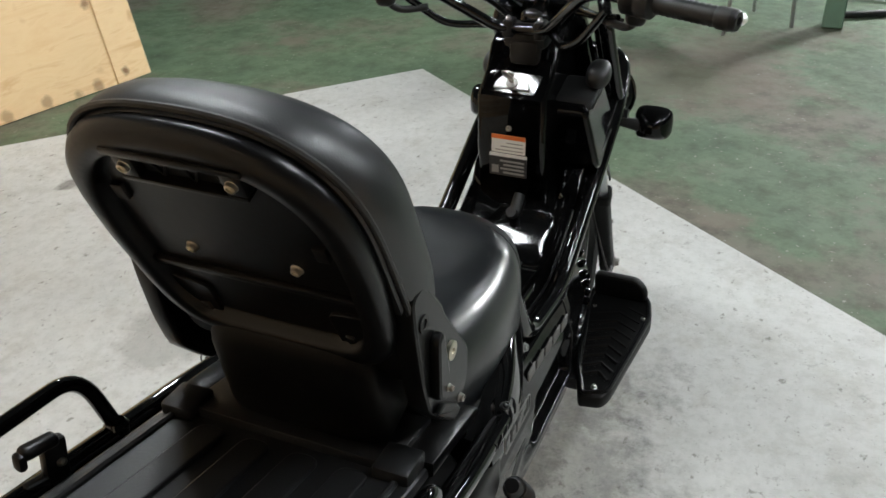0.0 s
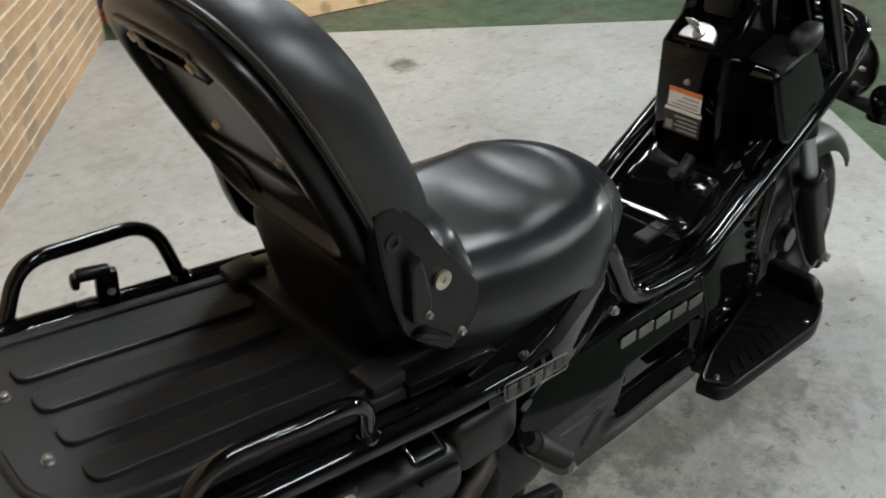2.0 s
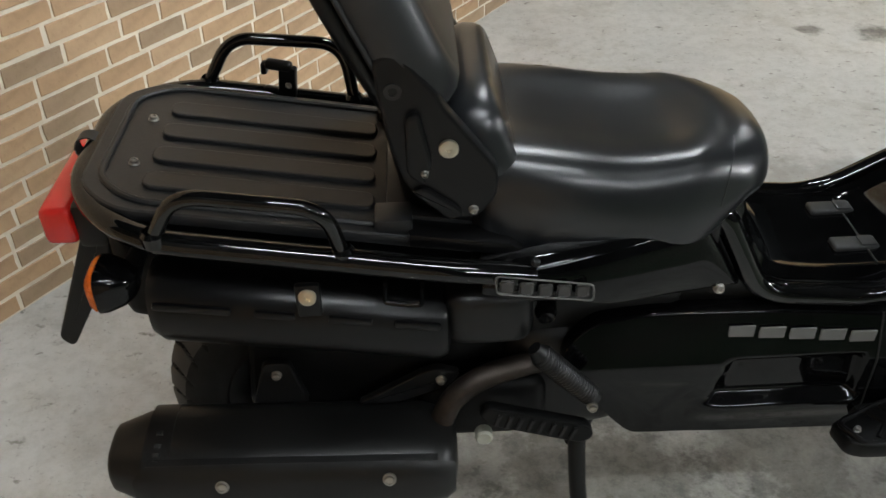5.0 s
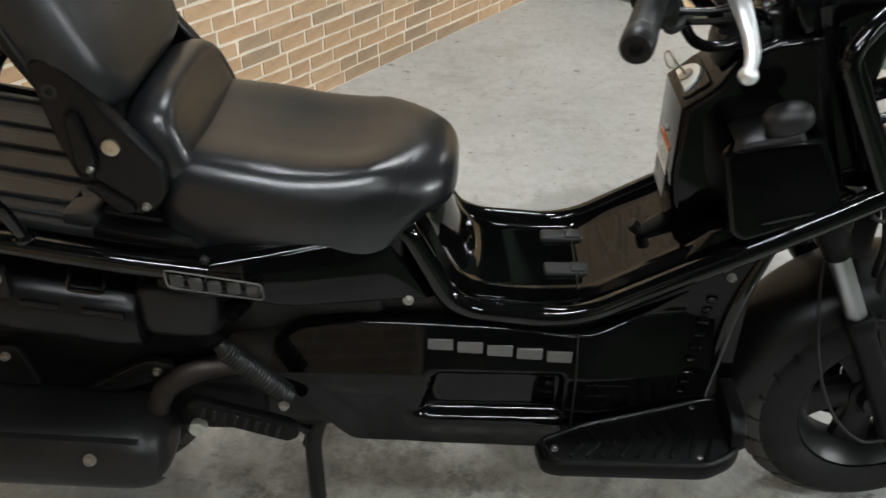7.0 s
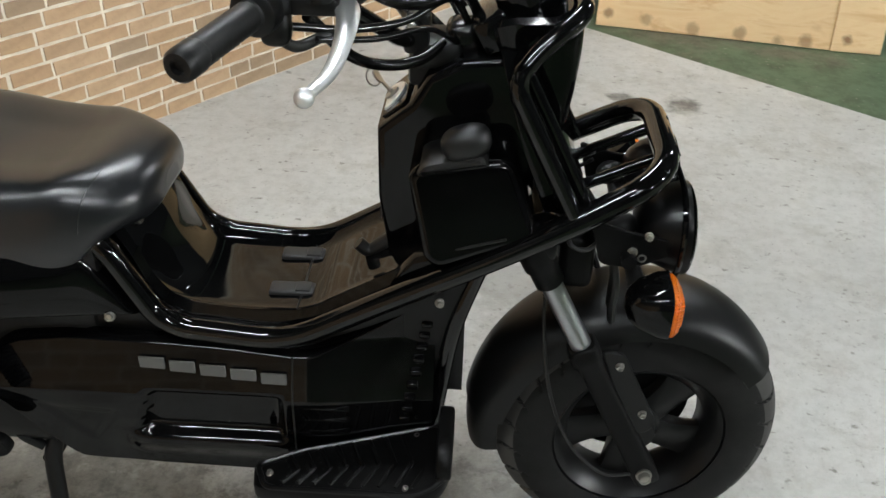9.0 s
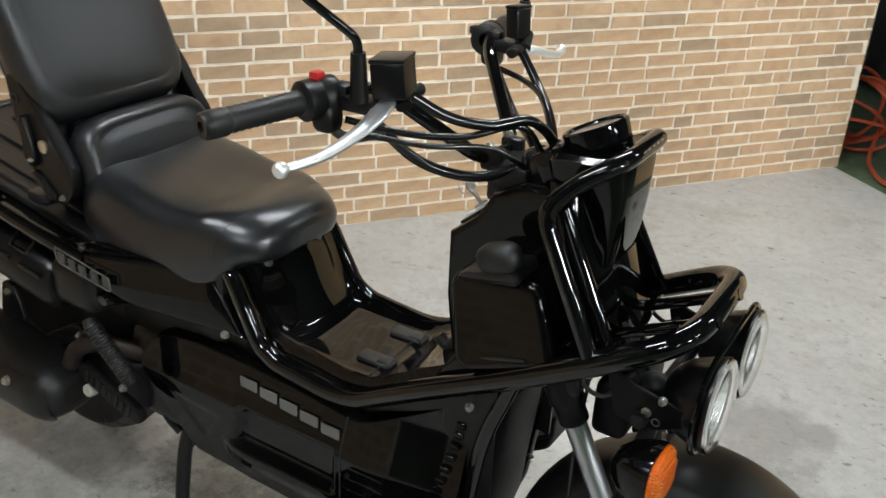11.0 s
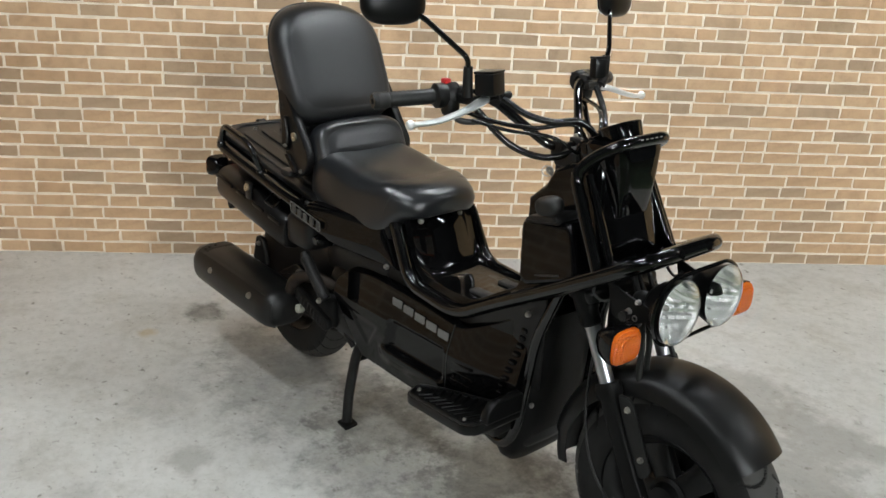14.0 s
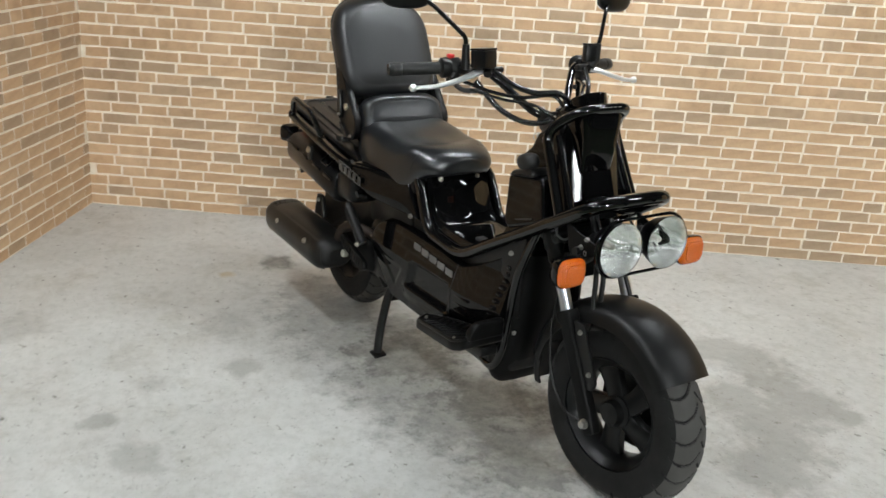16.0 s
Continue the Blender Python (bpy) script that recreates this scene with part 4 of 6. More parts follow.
part("drain_cap", lathe([(0, 0.014), (0.016, 0.014), (0.019, 0.011), (0.017, 0.003), (0.017, 0.0003)], Matrix.Translation((-0.565, -0.20, 0.325)) @ axis_to((0, -1, 0.1)), 20), PALE_PLASTIC, bike, "pale plastic drain cap")
part("passenger_peg", tube([(-0.47, -0.16, 0.56), (-0.478, -0.20, 0.572), (-0.478, -0.212, 0.57)], [0.014, 0.017, 0.012], 14), GLOSS, bike)

# ---- centre stand ----
for s in SIDES:
    leg = part("centre_stand_leg", tube(rounded([(-0.36, s * 0.10, 0.30), (-0.395, s * 0.118, 0.22), (-0.388, s * 0.15, 0.09), (-0.375, s * 0.165, 0.008)], 0.04), 0.0155, 14), MATTE, bike)
    part("stand_foot", prism([(-0.40, s * 0.135), (-0.35, s * 0.14), (-0.345, s * 0.19), (-0.40, s * 0.185)], 0.0, 0.006, "z", 0.001, corner=0.008), CAST, leg)
part("stand_spring", tube(spline([(-0.45, -0.12, 0.30), (-0.43, -0.13, 0.27), (-0.40, -0.125, 0.24)], 4), 0.009, 10), CAST, bike)
part("stand_cross_tube", rod((-0.40, -0.12, 0.20), (-0.40, 0.12, 0.20), 0.014), MATTE, bike)

# ---- body panels ----
def fairing_y(x, z):
    """The lower fairing's half width: a crease, a sunk window with a ledge, and a shallow triangle."""
    top = 0.150 - 0.004 * step01(-0.4, 0.1, x) - 0.024 * step01(0.08, 0.29, x)
    y = top - 0.012 + 0.034 * min(1.0, max(0.0, (0.525 - z) / 0.105))
    y -= 0.012 * step01(0.40, 0.25, z) * step01(-0.16, -0.24, x)
    y += 0.0062 * step01(0.346, 0.328, z) * step01(0.280, 0.322, z) * step01(-0.23, -0.20, x) * step01(0.07, 0.04, x)
    y -= 0.010 * step01(0.33, 0.25, z) * step01(-0.24, -0.16, x)
    slant = -0.196 + 0.25 * (z - 0.35)
    y -= 0.018 * step01(slant, slant + 0.016, x) * step01(0.050, 0.032, x) * step01(0.328, 0.346, z) * step01(0.432, 0.412, z)
    a = (x + 0.365) - 0.903 * (0.391 - z)
    c = (0.40 - z) - 0.08 * (x + 0.365)
    d = (z - 0.298) - 1.45 * (x + 0.281)
    y -= 0.004 * step01(0.0, 0.022, a) * step01(0.0, 0.022, c) * step01(0.0, 0.022, d)
    return y


def fairing(s):
    ends = spline([(-0.440, 0.428, 0.446), (-0.432, 0.40, 0.468), (-0.41, 0.375, 0.490), (-0.383, 0.339, 0.504), (-0.35, 0.293, 0.510), (-0.318, 0.258, 0.514), (-0.29, 0.251, 0.516), (-0.20, 0.249, 0.515), (-0.06, 0.246, 0.510), (0.03, 0.244, 0.503), (0.075, 0.246, 0.501), (0.11, 0.262, 0.511), (0.18, 0.31, 0.545), (0.25, 0.33, 0.588), (0.285, 0.335, 0.605)], 14)
    rows = []
    for x, zb, zt in ends:
        row = []
        for k in range(141):
            z = zb + (zt - zb) * (0.5 - 0.5 * math.cos(math.pi * k / 140))
            edge = min(z - zb, zt - z)
            row.append(Vector((x, s * (fairing_y(x, z) - 0.02 * max(0.0, 1 - edge / 0.010) ** 2), z)))
        rows.append(row)
    tips = [[p + Vector((0, -s * 0.03, 0)) for p in rows[k]] for k in (0, -1)]
    return thick(grid([tips[0]] + rows + [tips[1]]), 0.003)


for s in SIDES:
    cover = part("side_cover", skin([(-0.572, 0.625, 0.672, 0.232, 0.222, 0.004), (-0.52, 0.612, 0.679, 0.232, 0.220, 0.006), (-0.45, 0.60, 0.685, 0.222, 0.206, 0.008), (-0.39, 0.578, 0.69, 0.206, 0.19, 0.012), (-0.32, 0.568, 0.693, 0.183, 0.165, 0.014), (-0.275, 0.562, 0.692, 0.168, 0.150, 0.014), (-0.245, 0.559, 0.682, 0.160, 0.146, 0.010), (-0.215, 0.557, 0.634, 0.153, 0.144, 0.006), (-0.185, 0.554, 0.580, 0.147, 0.143, 0.002), (-0.172, 0.552, 0.560, 0.144, 0.142, 0.0)], sgn=s, depth=0.03), GLOSS, bike, "gloss black side cover with a model badge")
    for i in range(5):
        x = -0.540 + 0.0265 * i
        y = 0.2405 - 0.0012 * i - 0.14 * max(0, x + 0.49)
        part("badge_block", box(x, s * (y + 0.0005), 0.655 - 0.0055 * i, 0.020, 0.004, 0.022, 0.003, seg=1), BADGE_DIM, cover, "small dark grey logo block")
    frame_pts = [(-0.556, 0.676), (-0.42, 0.647), (-0.418, 0.618), (-0.554, 0.645)]
    part("badge_outline", tube([(x, s * (0.2425 - 0.14 * max(0, x + 0.49)), z) for x, z in smooth_poly(frame_pts, 0.008)], 0.0013, 6, True), BADGE, cover, "thin grey badge outline")
    screw((-0.212, s * 0.156, 0.566), (0, s, 0.2), cover, 0.008)
    screw((-0.50, s * 0.223, 0.682), (0, s * 0.6, 1), cover, 0.006, RUBBER)
    upper = part("lower_fairing", fairing(s), GLOSS, bike, "gloss black lower side fairing with a maker's badge", 50)
    for i in range(5):
        x = -0.171 + 0.0485 * i
        part("badge_block", box(x + 0.01, s * (fairing_y(x + 0.01, 0.4735 - 0.0042 * i) + 0.001), 0.4735 - 0.0042 * i, 0.041, 0.003, 0.028, 0.001, Matrix(), 1), BADGE, upper, "grey logo block")
    for i in range(3):
        part("louvre", box(0.115, s * (fairing_y(0.115, 0.36 + 0.024 * i) - 0.002), 0.36 + 0.024 * i, 0.075, 0.008, 0.006, 0.002, seg=2), GLOSS, upper)
    for i in range(9):
        z = 0.385 + 0.021 * i
        part("grille_tooth", box(0.240 + 0.004 * i, s * (fairing_y(0.240 + 0.004 * i, z) + 0.002), z, 0.018, 0.014, 0.0125, 0.004, seg=3), GLOSS, upper)
    part("panel_seam", tube([(0.062, s * (fairing_y(0.062, z) + 0.0002), z) for z in np.linspace(0.275, 0.495, 40)], 0.0016, 6), DARK_SLOT, upper)
    screw((0.291, s * 0.129, 0.606), (0.3, s, 0), upper, 0.007)

# the shroud in front of the engine
rings = []
for z, xf, w in ((0.165, 0.24, 0.06), (0.175, 0.255, 0.095), (0.21, 0.275, 0.115), (0.30, 0.30, 0.120), (0.42, 0.312, 0.118), (0.52, 0.325, 0.112), (0.60, 0.335, 0.10)):
    ring = []
    for k in range(24):
        q = 2 * math.pi * k / 24
        cx = 0.22
        reach = (xf - cx) if math.cos(q) > 0 else 0.03
        ring.append(Vector((cx + reach * math.copysign(abs(math.cos(q)) ** 0.5, math.cos(q)), w * math.copysign(abs(math.sin(q)) ** 0.5, math.sin(q)), z)))
    rings.append(ring)
shroud = part("front_shroud", loft(rings), SHROUD, bike, "smooth black shroud behind the front wheel")
part("belly_pan", ball((0.02, 0, 0.290), 0.27, 0.118, 0.10, 0.4, 0.35), MATTE, bike)
for s in SIDES:
    screw((0.302, s * 0.10, 0.36), (1, s, 0), shroud, 0.006)

# the tunnel between the knees
rows = []
for x, zc, w in spline([(-0.25, 0.735, 0.10), (-0.215, 0.715, 0.112), (-0.185, 0.672, 0.116), (-0.155, 0.60, 0.118), (-0.12, 0.562, 0.118), (-0.06, 0.548, 0.118), (0.04, 0.546, 0.118), (0.09, 0.555, 0.118), (0.16, 0.598, 0.118), (0.25, 0.65, 0.116), (0.34, 0.70, 0.112)], 6):
    row = []
    for k in range(25):
        q = -1 + k / 12
        e = max(0.0, (abs(q) - 0.72) / 0.28)
        bow = 0.026 * (1 - q * q) * step01(-0.08, -0.16, x)
        row.append(Vector((x + bow, 0.006 + q * w, zc + 0.020 * e ** 2 - (0.03 * max(0, (abs(q) - 0.93) / 0.07) ** 2))))
    rows.append(row)
tunnel = part("centre_tunnel", thick(grid(rows), 0.006), GLOSS, bike, "gloss black floor tunnel between frame tubes")
part("tunnel_side", join(*[prism([(-0.26, 0.72), (-0.20, 0.67), (-0.14, 0.545), (0.06, 0.53), (0.33, 0.68), (0.33, 0.42), (-0.26, 0.42)], s * 0.108, s * 0.114, "y") for s in SIDES]), MATTE, bike)
for y in (-0.036, 0.066):
    knob = part("hinge_pad", join(box(0.045, y, 0.548, 0.074, 0.032, 0.012, 0.005, seg=3), box(0.064, y, 0.553, 0.026, 0.026, 0.008, 0.003)), DULL, tunnel)
part("hatch_seam", box(0.062, 0, 0.5475, 0.003, 0.19, 0.003, 0.001), RUBBER, tunnel, "", 0)
part("bag_hook", tube(rounded([(0.205, 0, 0.635), (0.168, 0, 0.605), (0.150, 0, 0.622)], 0.015), [0.012] * 2 + [0.011] * 6, 12), RUBBER, tunnel)

# ---- footboards ----
for s in SIDES:
    poly = [(0.0, s * 0.205), (0.012, s * 0.20), (0.08, s * 0.178), (0.27, s * 0.145), (0.318, s * 0.145), (0.32, s * 0.255), (0.308, s * 0.28), (0.26, s * 0.294), (0.03, s * 0.262), (0.008, s * 0.25)]
    base = prism(poly, -0.03, 0.0, "z", 0.006, corner=0.014)

    def lift(x):
        return 0.316 + 0.16 * x + 0.5 * max(0, x - 0.285)
    bmesh.ops.subdivide_edges(base, edges=[e for e in base.edges if e.calc_length() > 0.08], cuts=6)
    for v in base.verts:
        v.co.z += lift(v.co.x)
    step = part("footboard", base, TREAD, bike, "ribbed black rubber footboard")
    part("footboard_rim", tube([(x, y, lift(x) + 0.002) for x, y in smooth_poly([(0.006, s * 0.21), (0.08, s * 0.183), (0.27, s * 0.150), (0.313, s * 0.150), (0.315, s * 0.253), (0.304, s * 0.276), (0.26, s * 0.289), (0.03, s * 0.258)], 0.014)], 0.005, 8, True), SATIN, step)
    for i in range(9):
        x = 0.055 + 0.026 * i
        y0 = 0.190 - 0.17 * (x - 0.05) * 0.9
        y1 = 0.258 + 0.13 * (x - 0.03)
        m_ = (y0 + y1) / 2
        bar = join(rod((x, s * y0, lift(x) + 0.001), (x + 0.022, s * m_, lift(x + 0.022) + 0.001), 0.0045, 6), rod((x + 0.022, s * m_, lift(x + 0.022) + 0.001), (x, s * (y1 - 0.012), lift(x) + 0.001), 0.0045, 6))
        part("tread_bar", bar, TREAD, step)
        for k in range(6):
            y = y0 + (y1 - 0.012 - y0) * (k + 0.5) / 6
            xs = x + 0.022 * (1 - abs(y - m_) / (m_ - y0)) - 0.012
            part("tread_stud", lathe([(0, 0.0026), (0.0022, 0.0018), (0.0028, 0.0003)], Matrix.Translation((xs, s * y, lift(xs))), 8), TREAD, step)
    part("toe_plate", prism([(s * 0.152, lift(0.30)), (s * 0.150, lift(0.30) + 0.052), (s * 0.245, lift(0.30) + 0.052), (s * 0.268, lift(0.30) + 0.03), (s * 0.272, lift(0.30))], 0.297, 0.322, "x", 0.006, corner=0.012), TREAD, step)
    screw((0.031, s * 0.228, lift(0.031) + 0.001), (0, 0, 1), step, 0.006)
    screw((0.253, s * 0.275, lift(0.253) + 0.001), (0, 0, 1), step, 0.006)
    screw((0.262, s * 0.165, lift(0.262) + 0.001), (0, 0, 1), step, 0.006)
    part("footboard_bracket", box(0.16, s * 0.16, 0.30, 0.22, 0.06, 0.03, 0.006), MATTE, step)

# ---- seat ----
def seat_ring(x, w, zb, zt, dish):
    """One cross-section of the seat: a dished top that rolls over into full sides."""
    h = zt - zb
    nose = step01(-0.27, -0.17, x)
    flat = [(0.0, zt - dish), (0.30 * w, zt - 0.8 * dish), (0.55 * w, zt - 0.3 * dish), (0.74 * w, zt - 0.025 * h), (0.86 * w, zt - 0.10 * h), (0.94 * w, zt - 0.25 * h), (0.985 * w, zt - 0.52 * h), (0.985 * w, zb + 0.12 * h), (0.90 * w, zb), (0.4 * w, zb)]
    dome = [(w * math.sin(q) ** 0.85, zb + h * 0.25 + h * 0.75 * math.cos(q) ** 0.85) for q in np.linspace(0, math.pi / 2, 8)] + [(0.86 * w, zb), (0.4 * w, zb)]
    half = [(a[0] + (b[0] - a[0]) * nose, a[1] + (b[1] - a[1]) * nose) for a, b in zip(flat, dome)]
    right = spline(half, 3)
    return [Vector((x, y, z)) for y, z in right] + [Vector((x, -y, z)) for y, z in reversed(right[1:])]


SEAT = spline([(-0.590, 0.10, 0.71, 0.775, 0.0), (-0.580, 0.146, 0.688, 0.798, 0.002), (-0.545, 0.172, 0.664, 0.811, 0.005), (-0.45, 0.184, 0.648, 0.800, 0.009), (-0.37, 0.182, 0.640, 0.787, 0.012), (-0.30, 0.173, 0.633, 0.785, 0.011), (-0.26, 0.163, 0.645, 0.789, 0.007), (-0.22, 0.148, 0.676, 0.792, 0.003), (-0.19, 0.133, 0.698, 0.789, 0.0), (-0.165, 0.113, 0.704, 0.780, 0.0), (-0.150, 0.090, 0.708, 0.769, 0.0), (-0.142, 0.062, 0.714, 0.759, 0.0), (-0.139, 0.030, 0.722, 0.748, 0.0)], 6)
seat = part("seat", loft([seat_ring(*v) for v in SEAT]), VINYL, bike, "black vinyl rider seat", 80)


def seat_point(x, k):
    """The k-th point of the seat's skin at a place along it."""
    i = max(1, next((n for n, v in enumerate(SEAT) if v[0] > x), len(SEAT) - 1))
    a, b = SEAT[i - 1], SEAT[i]
    t = (x - a[0]) / (b[0] - a[0])
    return seat_ring(*a)[k].lerp(seat_ring(*b)[k], t)


for s in SIDES:
    seam = []
    for k in range(7, 20):
        p = seat_point(-0.236 + 0.0022 * (20 - k), k)
        seam.append(Vector((p.x, s * p.y, p.z)))
    part("seat_seam", tube(seam, 0.0011, 6), VINYL, seat, "sewn seam across the seat's nose")
LUMBAR = Matrix.Translation((-0.572, 0, 0.818)) @ pose(0, 0, 0, 0, -20, 0)


def lumbar_ring(x, grow):
    pts = []
    for k in range(56):
        q = 2 * math.pi * k / 56
        c, sn = math.cos(q), math.sin(q)
        e = 0.45 if sn > 0 else 0.3
        z = (0.070 + grow) * math.copysign(abs(sn) ** 0.6, sn) - 0.008 * c * c * (sn > 0)
        pts.append(LUMBAR @ Vector((x, (0.158 + grow + 0.016 * max(0.0, -sn)) * math.copysign(abs(c) ** e, c), z)))
    return pts


part("lumbar_bolster", loft([lumbar_ring(*v) for v in ((-0.045, -0.03), (-0.034, -0.010), (-0.01, 0.0), (0.016, 0.0), (0.03, -0.005), (0.039, -0.011), (0.0425, -0.018), (0.0425, -0.023), (0.0405, -0.027), (0.0415, -0.032), (0.0435, -0.044), (0.044, -0.055))]), VINYL, seat, "raised black vinyl bolster at the seat's back", 60)
part("seat_pan", box(-0.44, 0, 0.655, 0.44, 0.29, 0.09, 0.01), MATTE, bike)
part("seat_base", prism([(-0.56, 0.70), (-0.56, 0.678), (-0.30, 0.66), (-0.21, 0.69), (-0.215, 0.71), (-0.25, 0.705)], -0.06, 0.06, "y", 0.006), MATTE, bike)
part("inner_body", box(-0.40, 0, 0.53, 0.30, 0.25, 0.16, 0.02), MATTE, bike)
for s in SIDES:
    screw((-0.176, s * 0.070, 0.690), (1, s * 0.5, -0.1), seat, 0.008)

# ---- backrest ----
BACK = Matrix.Translation((-0.778, -0.009, 1.066)) @ pose(0, 0, 0, 0, -24.5, 0)   # local: x ahead out of the back, y left, z up along it


def pad_ring(x, grow, low, high, w, taper=0.0):
    """One outline of the pad: a tall rounded arch, narrower below by taper."""
    pts = []
    n = 64
    for k in range(n):
        q = 2 * math.pi * k / n
        c, sn = math.cos(q), math.sin(q)
        zc = -0.06
        hz = (high - zc) if sn > 0 else (zc - low)
        y = (w + grow) * math.copysign(abs(c) ** (0.80 if sn > 0 else 0.34), c)
        z = zc + (hz + grow) * math.copysign(abs(sn) ** (0.64 if sn > 0 else 0.42), sn)
        y *= 1 - taper * max(0.0, zc - z) / 0.2
        pts.append(BACK @ Vector((x, y, z)))
    return pts


pad = part("backrest_pad", loft([pad_ring(*v) for v in ((0.018, -0.004, -0.235, 0.129, 0.172), (0.030, 0.006, -0.235, 0.124, 0.173), (0.056, 0.009, -0.235, 0.114, 0.173), (0.078, 0.005, -0.235, 0.106, 0.174), (0.093, -0.004, -0.235, 0.101, 0.176), (0.101, -0.014, -0.235, 0.099, 0.177), (0.1045, -0.024, -0.235, 0.099, 0.177), (0.1040, -0.0265, -0.235, 0.099, 0.177), (0.1055, -0.030, -0.235, 0.099, 0.177), (0.110, -0.06, -0.235, 0.099, 0.177), (0.111, -0.10, -0.235, 0.099, 0.177))]), PADDING, bike, "tall black vinyl backrest pad", 60)
part("pad_piping", tube(pad_ring(0.022, 0.003, -0.235, 0.129, 0.172), 0.004, 8, True), RUBBER, pad)
shell = part("backrest_shell", loft([pad_ring(*v, -0.246, 0.133, 0.173, 0.10) for v in ((0.022, -0.010), (0.017, -0.010), (0.013, -0.004), (0.004, -0.004), (-0.004, -0.008), (-0.008, -0.014), (-0.0095, -0.022), (-0.0095, -0.033), (-0.005, -0.0365), (0.006, -0.038), (0.009, -0.044))]), SATIN, bike, "black plastic back shell of the backrest", 60)
# a ribbed cross-member carries the upper screws; a low step closes the sunk panel below
truss = part("cross_member", moved(join(box(-0.002, 0, 0.095, 0.022, 0.158, 0.008, 0.002), box(-0.001, 0, 0.057, 0.018, 0.144, 0.0055, 0.0015), box(0.005, 0, 0.0755, 0.006, 0.14, 0.034)), BACK), SATIN, shell)
for s in SIDES:
    part("screw_boss", moved(box(-0.001, s * 0.061, 0.0755, 0.016, 0.024, 0.034, 0.003), BACK), SATIN, truss)
for i, y in enumerate((-0.036, -0.018, 0.0, 0.018, 0.036)):
    part("truss_rib", moved(box(0, 0, 0, 0.009, 0.003, 0.036, 0.0005, Matrix.Translation((0.0035, y, 0.0755)) @ pose(0, 0, 0, 28 if i % 2 else -28, 0, 0), 1), BACK), SATIN, truss)
part("panel_step", moved(box(0.007, 0.0, -0.112, 0.012, 0.27, 0.010, 0.003), BACK), SATIN, shell)
for y, z in ((0.061, 0.075), (-0.061, 0.075), (0.065, -0.075), (-0.066, -0.077)):
    p = BACK @ Vector((-0.0085 if z > 0 else 0.0085, y, z))
    screw(p, BACK.to_3x3() @ Vector((-1, 0, 0)), shell, 0.0075, BRASS)
# the board behind the pad ends in two rounded wings with a slot each
for s in SIDES:
    wing = [(0.155, -0.14), (0.150, -0.262), (0.138, -0.274), (0.122, -0.270), (0.106, -0.240), (0.082, -0.228), (0.078, -0.15)]
    plate = prism([(s * y, z) for y, z in wing], 0.004, 0.014, "x", 0.002, corner=0.014)
    part("shell_wing", moved(plate, BACK), SATIN, shell)
    part("wing_slot", moved(box(0.003, s * 0.098, -0.205, 0.004, 0.012, 0.036, 0.0015, seg=1), BACK), DARK_SLOT, shell)
for s in SIDES:
    part("vent_mark", moved(box(0.006, s * 0.112, -0.012 + (0.022 if s > 0 else -0.02), 0.008, 0.016, 0.022, 0.002), BACK), MATTE, shell)
    arm = [(-0.706, 0.968), (-0.671, 0.975), (-0.625, 0.916), (-0.618, 0.900), (-0.549, 0.809), (-0.550, 0.767), (-0.576, 0.734), (-0.617, 0.733), (-0.671, 0.790), (-0.687, 0.841), (-0.700, 0.912)]
    bracket = part("backrest_bracket", prism(arm, s * 0.162, s * 0.19, "y", 0.005, corner=0.015), SATIN, bike, "black side bracket of the folding backrest")
    part("bracket_web", prism([(-0.70, 0.94), (-0.68, 0.95), (-0.60, 0.80), (-0.62, 0.79)], s * 0.12, s * 0.165, "y", 0.004), SATIN, bracket)
    part("lever_pad", prism([(-0.668, 0.895), (-0.65, 0.90), (-0.635, 0.83), (-0.645, 0.795), (-0.668, 0.81)], s * 0.188, s * 0.203, "y", 0.005, corner=0.01), SATIN, bracket)
    part("bracket_cap", prism([(-0.645, 0.79), (-0.60, 0.755), (-0.595, 0.742), (-0.615, 0.737), (-0.665, 0.785)], s * 0.188, s * 0.198, "y", 0.004, corner=0.008), SATIN, bracket)
    part("key_lock", lathe([(0, 0.0125), (0.005, 0.0125), (0.006, 0.0105), (0.0055, 0.004), (0.003, 0.003), (0.003, 0.0003)], Matrix.Translation((-0.614, s * 0.191, 0.845)) @ axis_to((0, s, 0)), 22), BRASS, bracket, "pale metal key lock")
    part("bracket_hole", lathe([(-0.001, 0.011), (0.001, 0.011), (0.001, 0.006), (-0.003, 0.006), (-0.003, 0.0004)], Matrix.Translation((-0.681, s * 0.191, 0.925)) @ axis_to((0, s, 0)), 18), RUBBER, bracket)
    screw((-0.582, s * 0.191, 0.749), (0, s, 0), bracket, 0.0065)
    screw((-0.645, s * 0.204, 0.815), (0, s, 0), bracket, 0.005)
    part("bracket_foot", prism([(-0.67, 0.712), (-0.53, 0.69), (-0.51, 0.675), (-0.51, 0.668), (-0.67, 0.69)], s * 0.15, s * 0.192, "y", 0.004), SATIN, bike)
part("under_pad", ball((-0.640, -0.012, 0.788), 0.052, 0.118, 0.098, 0.42, 0.42, pose(0, 0, 0, 0, -12, 0)), SHROUD, bike, "dull black padded block under the backrest")

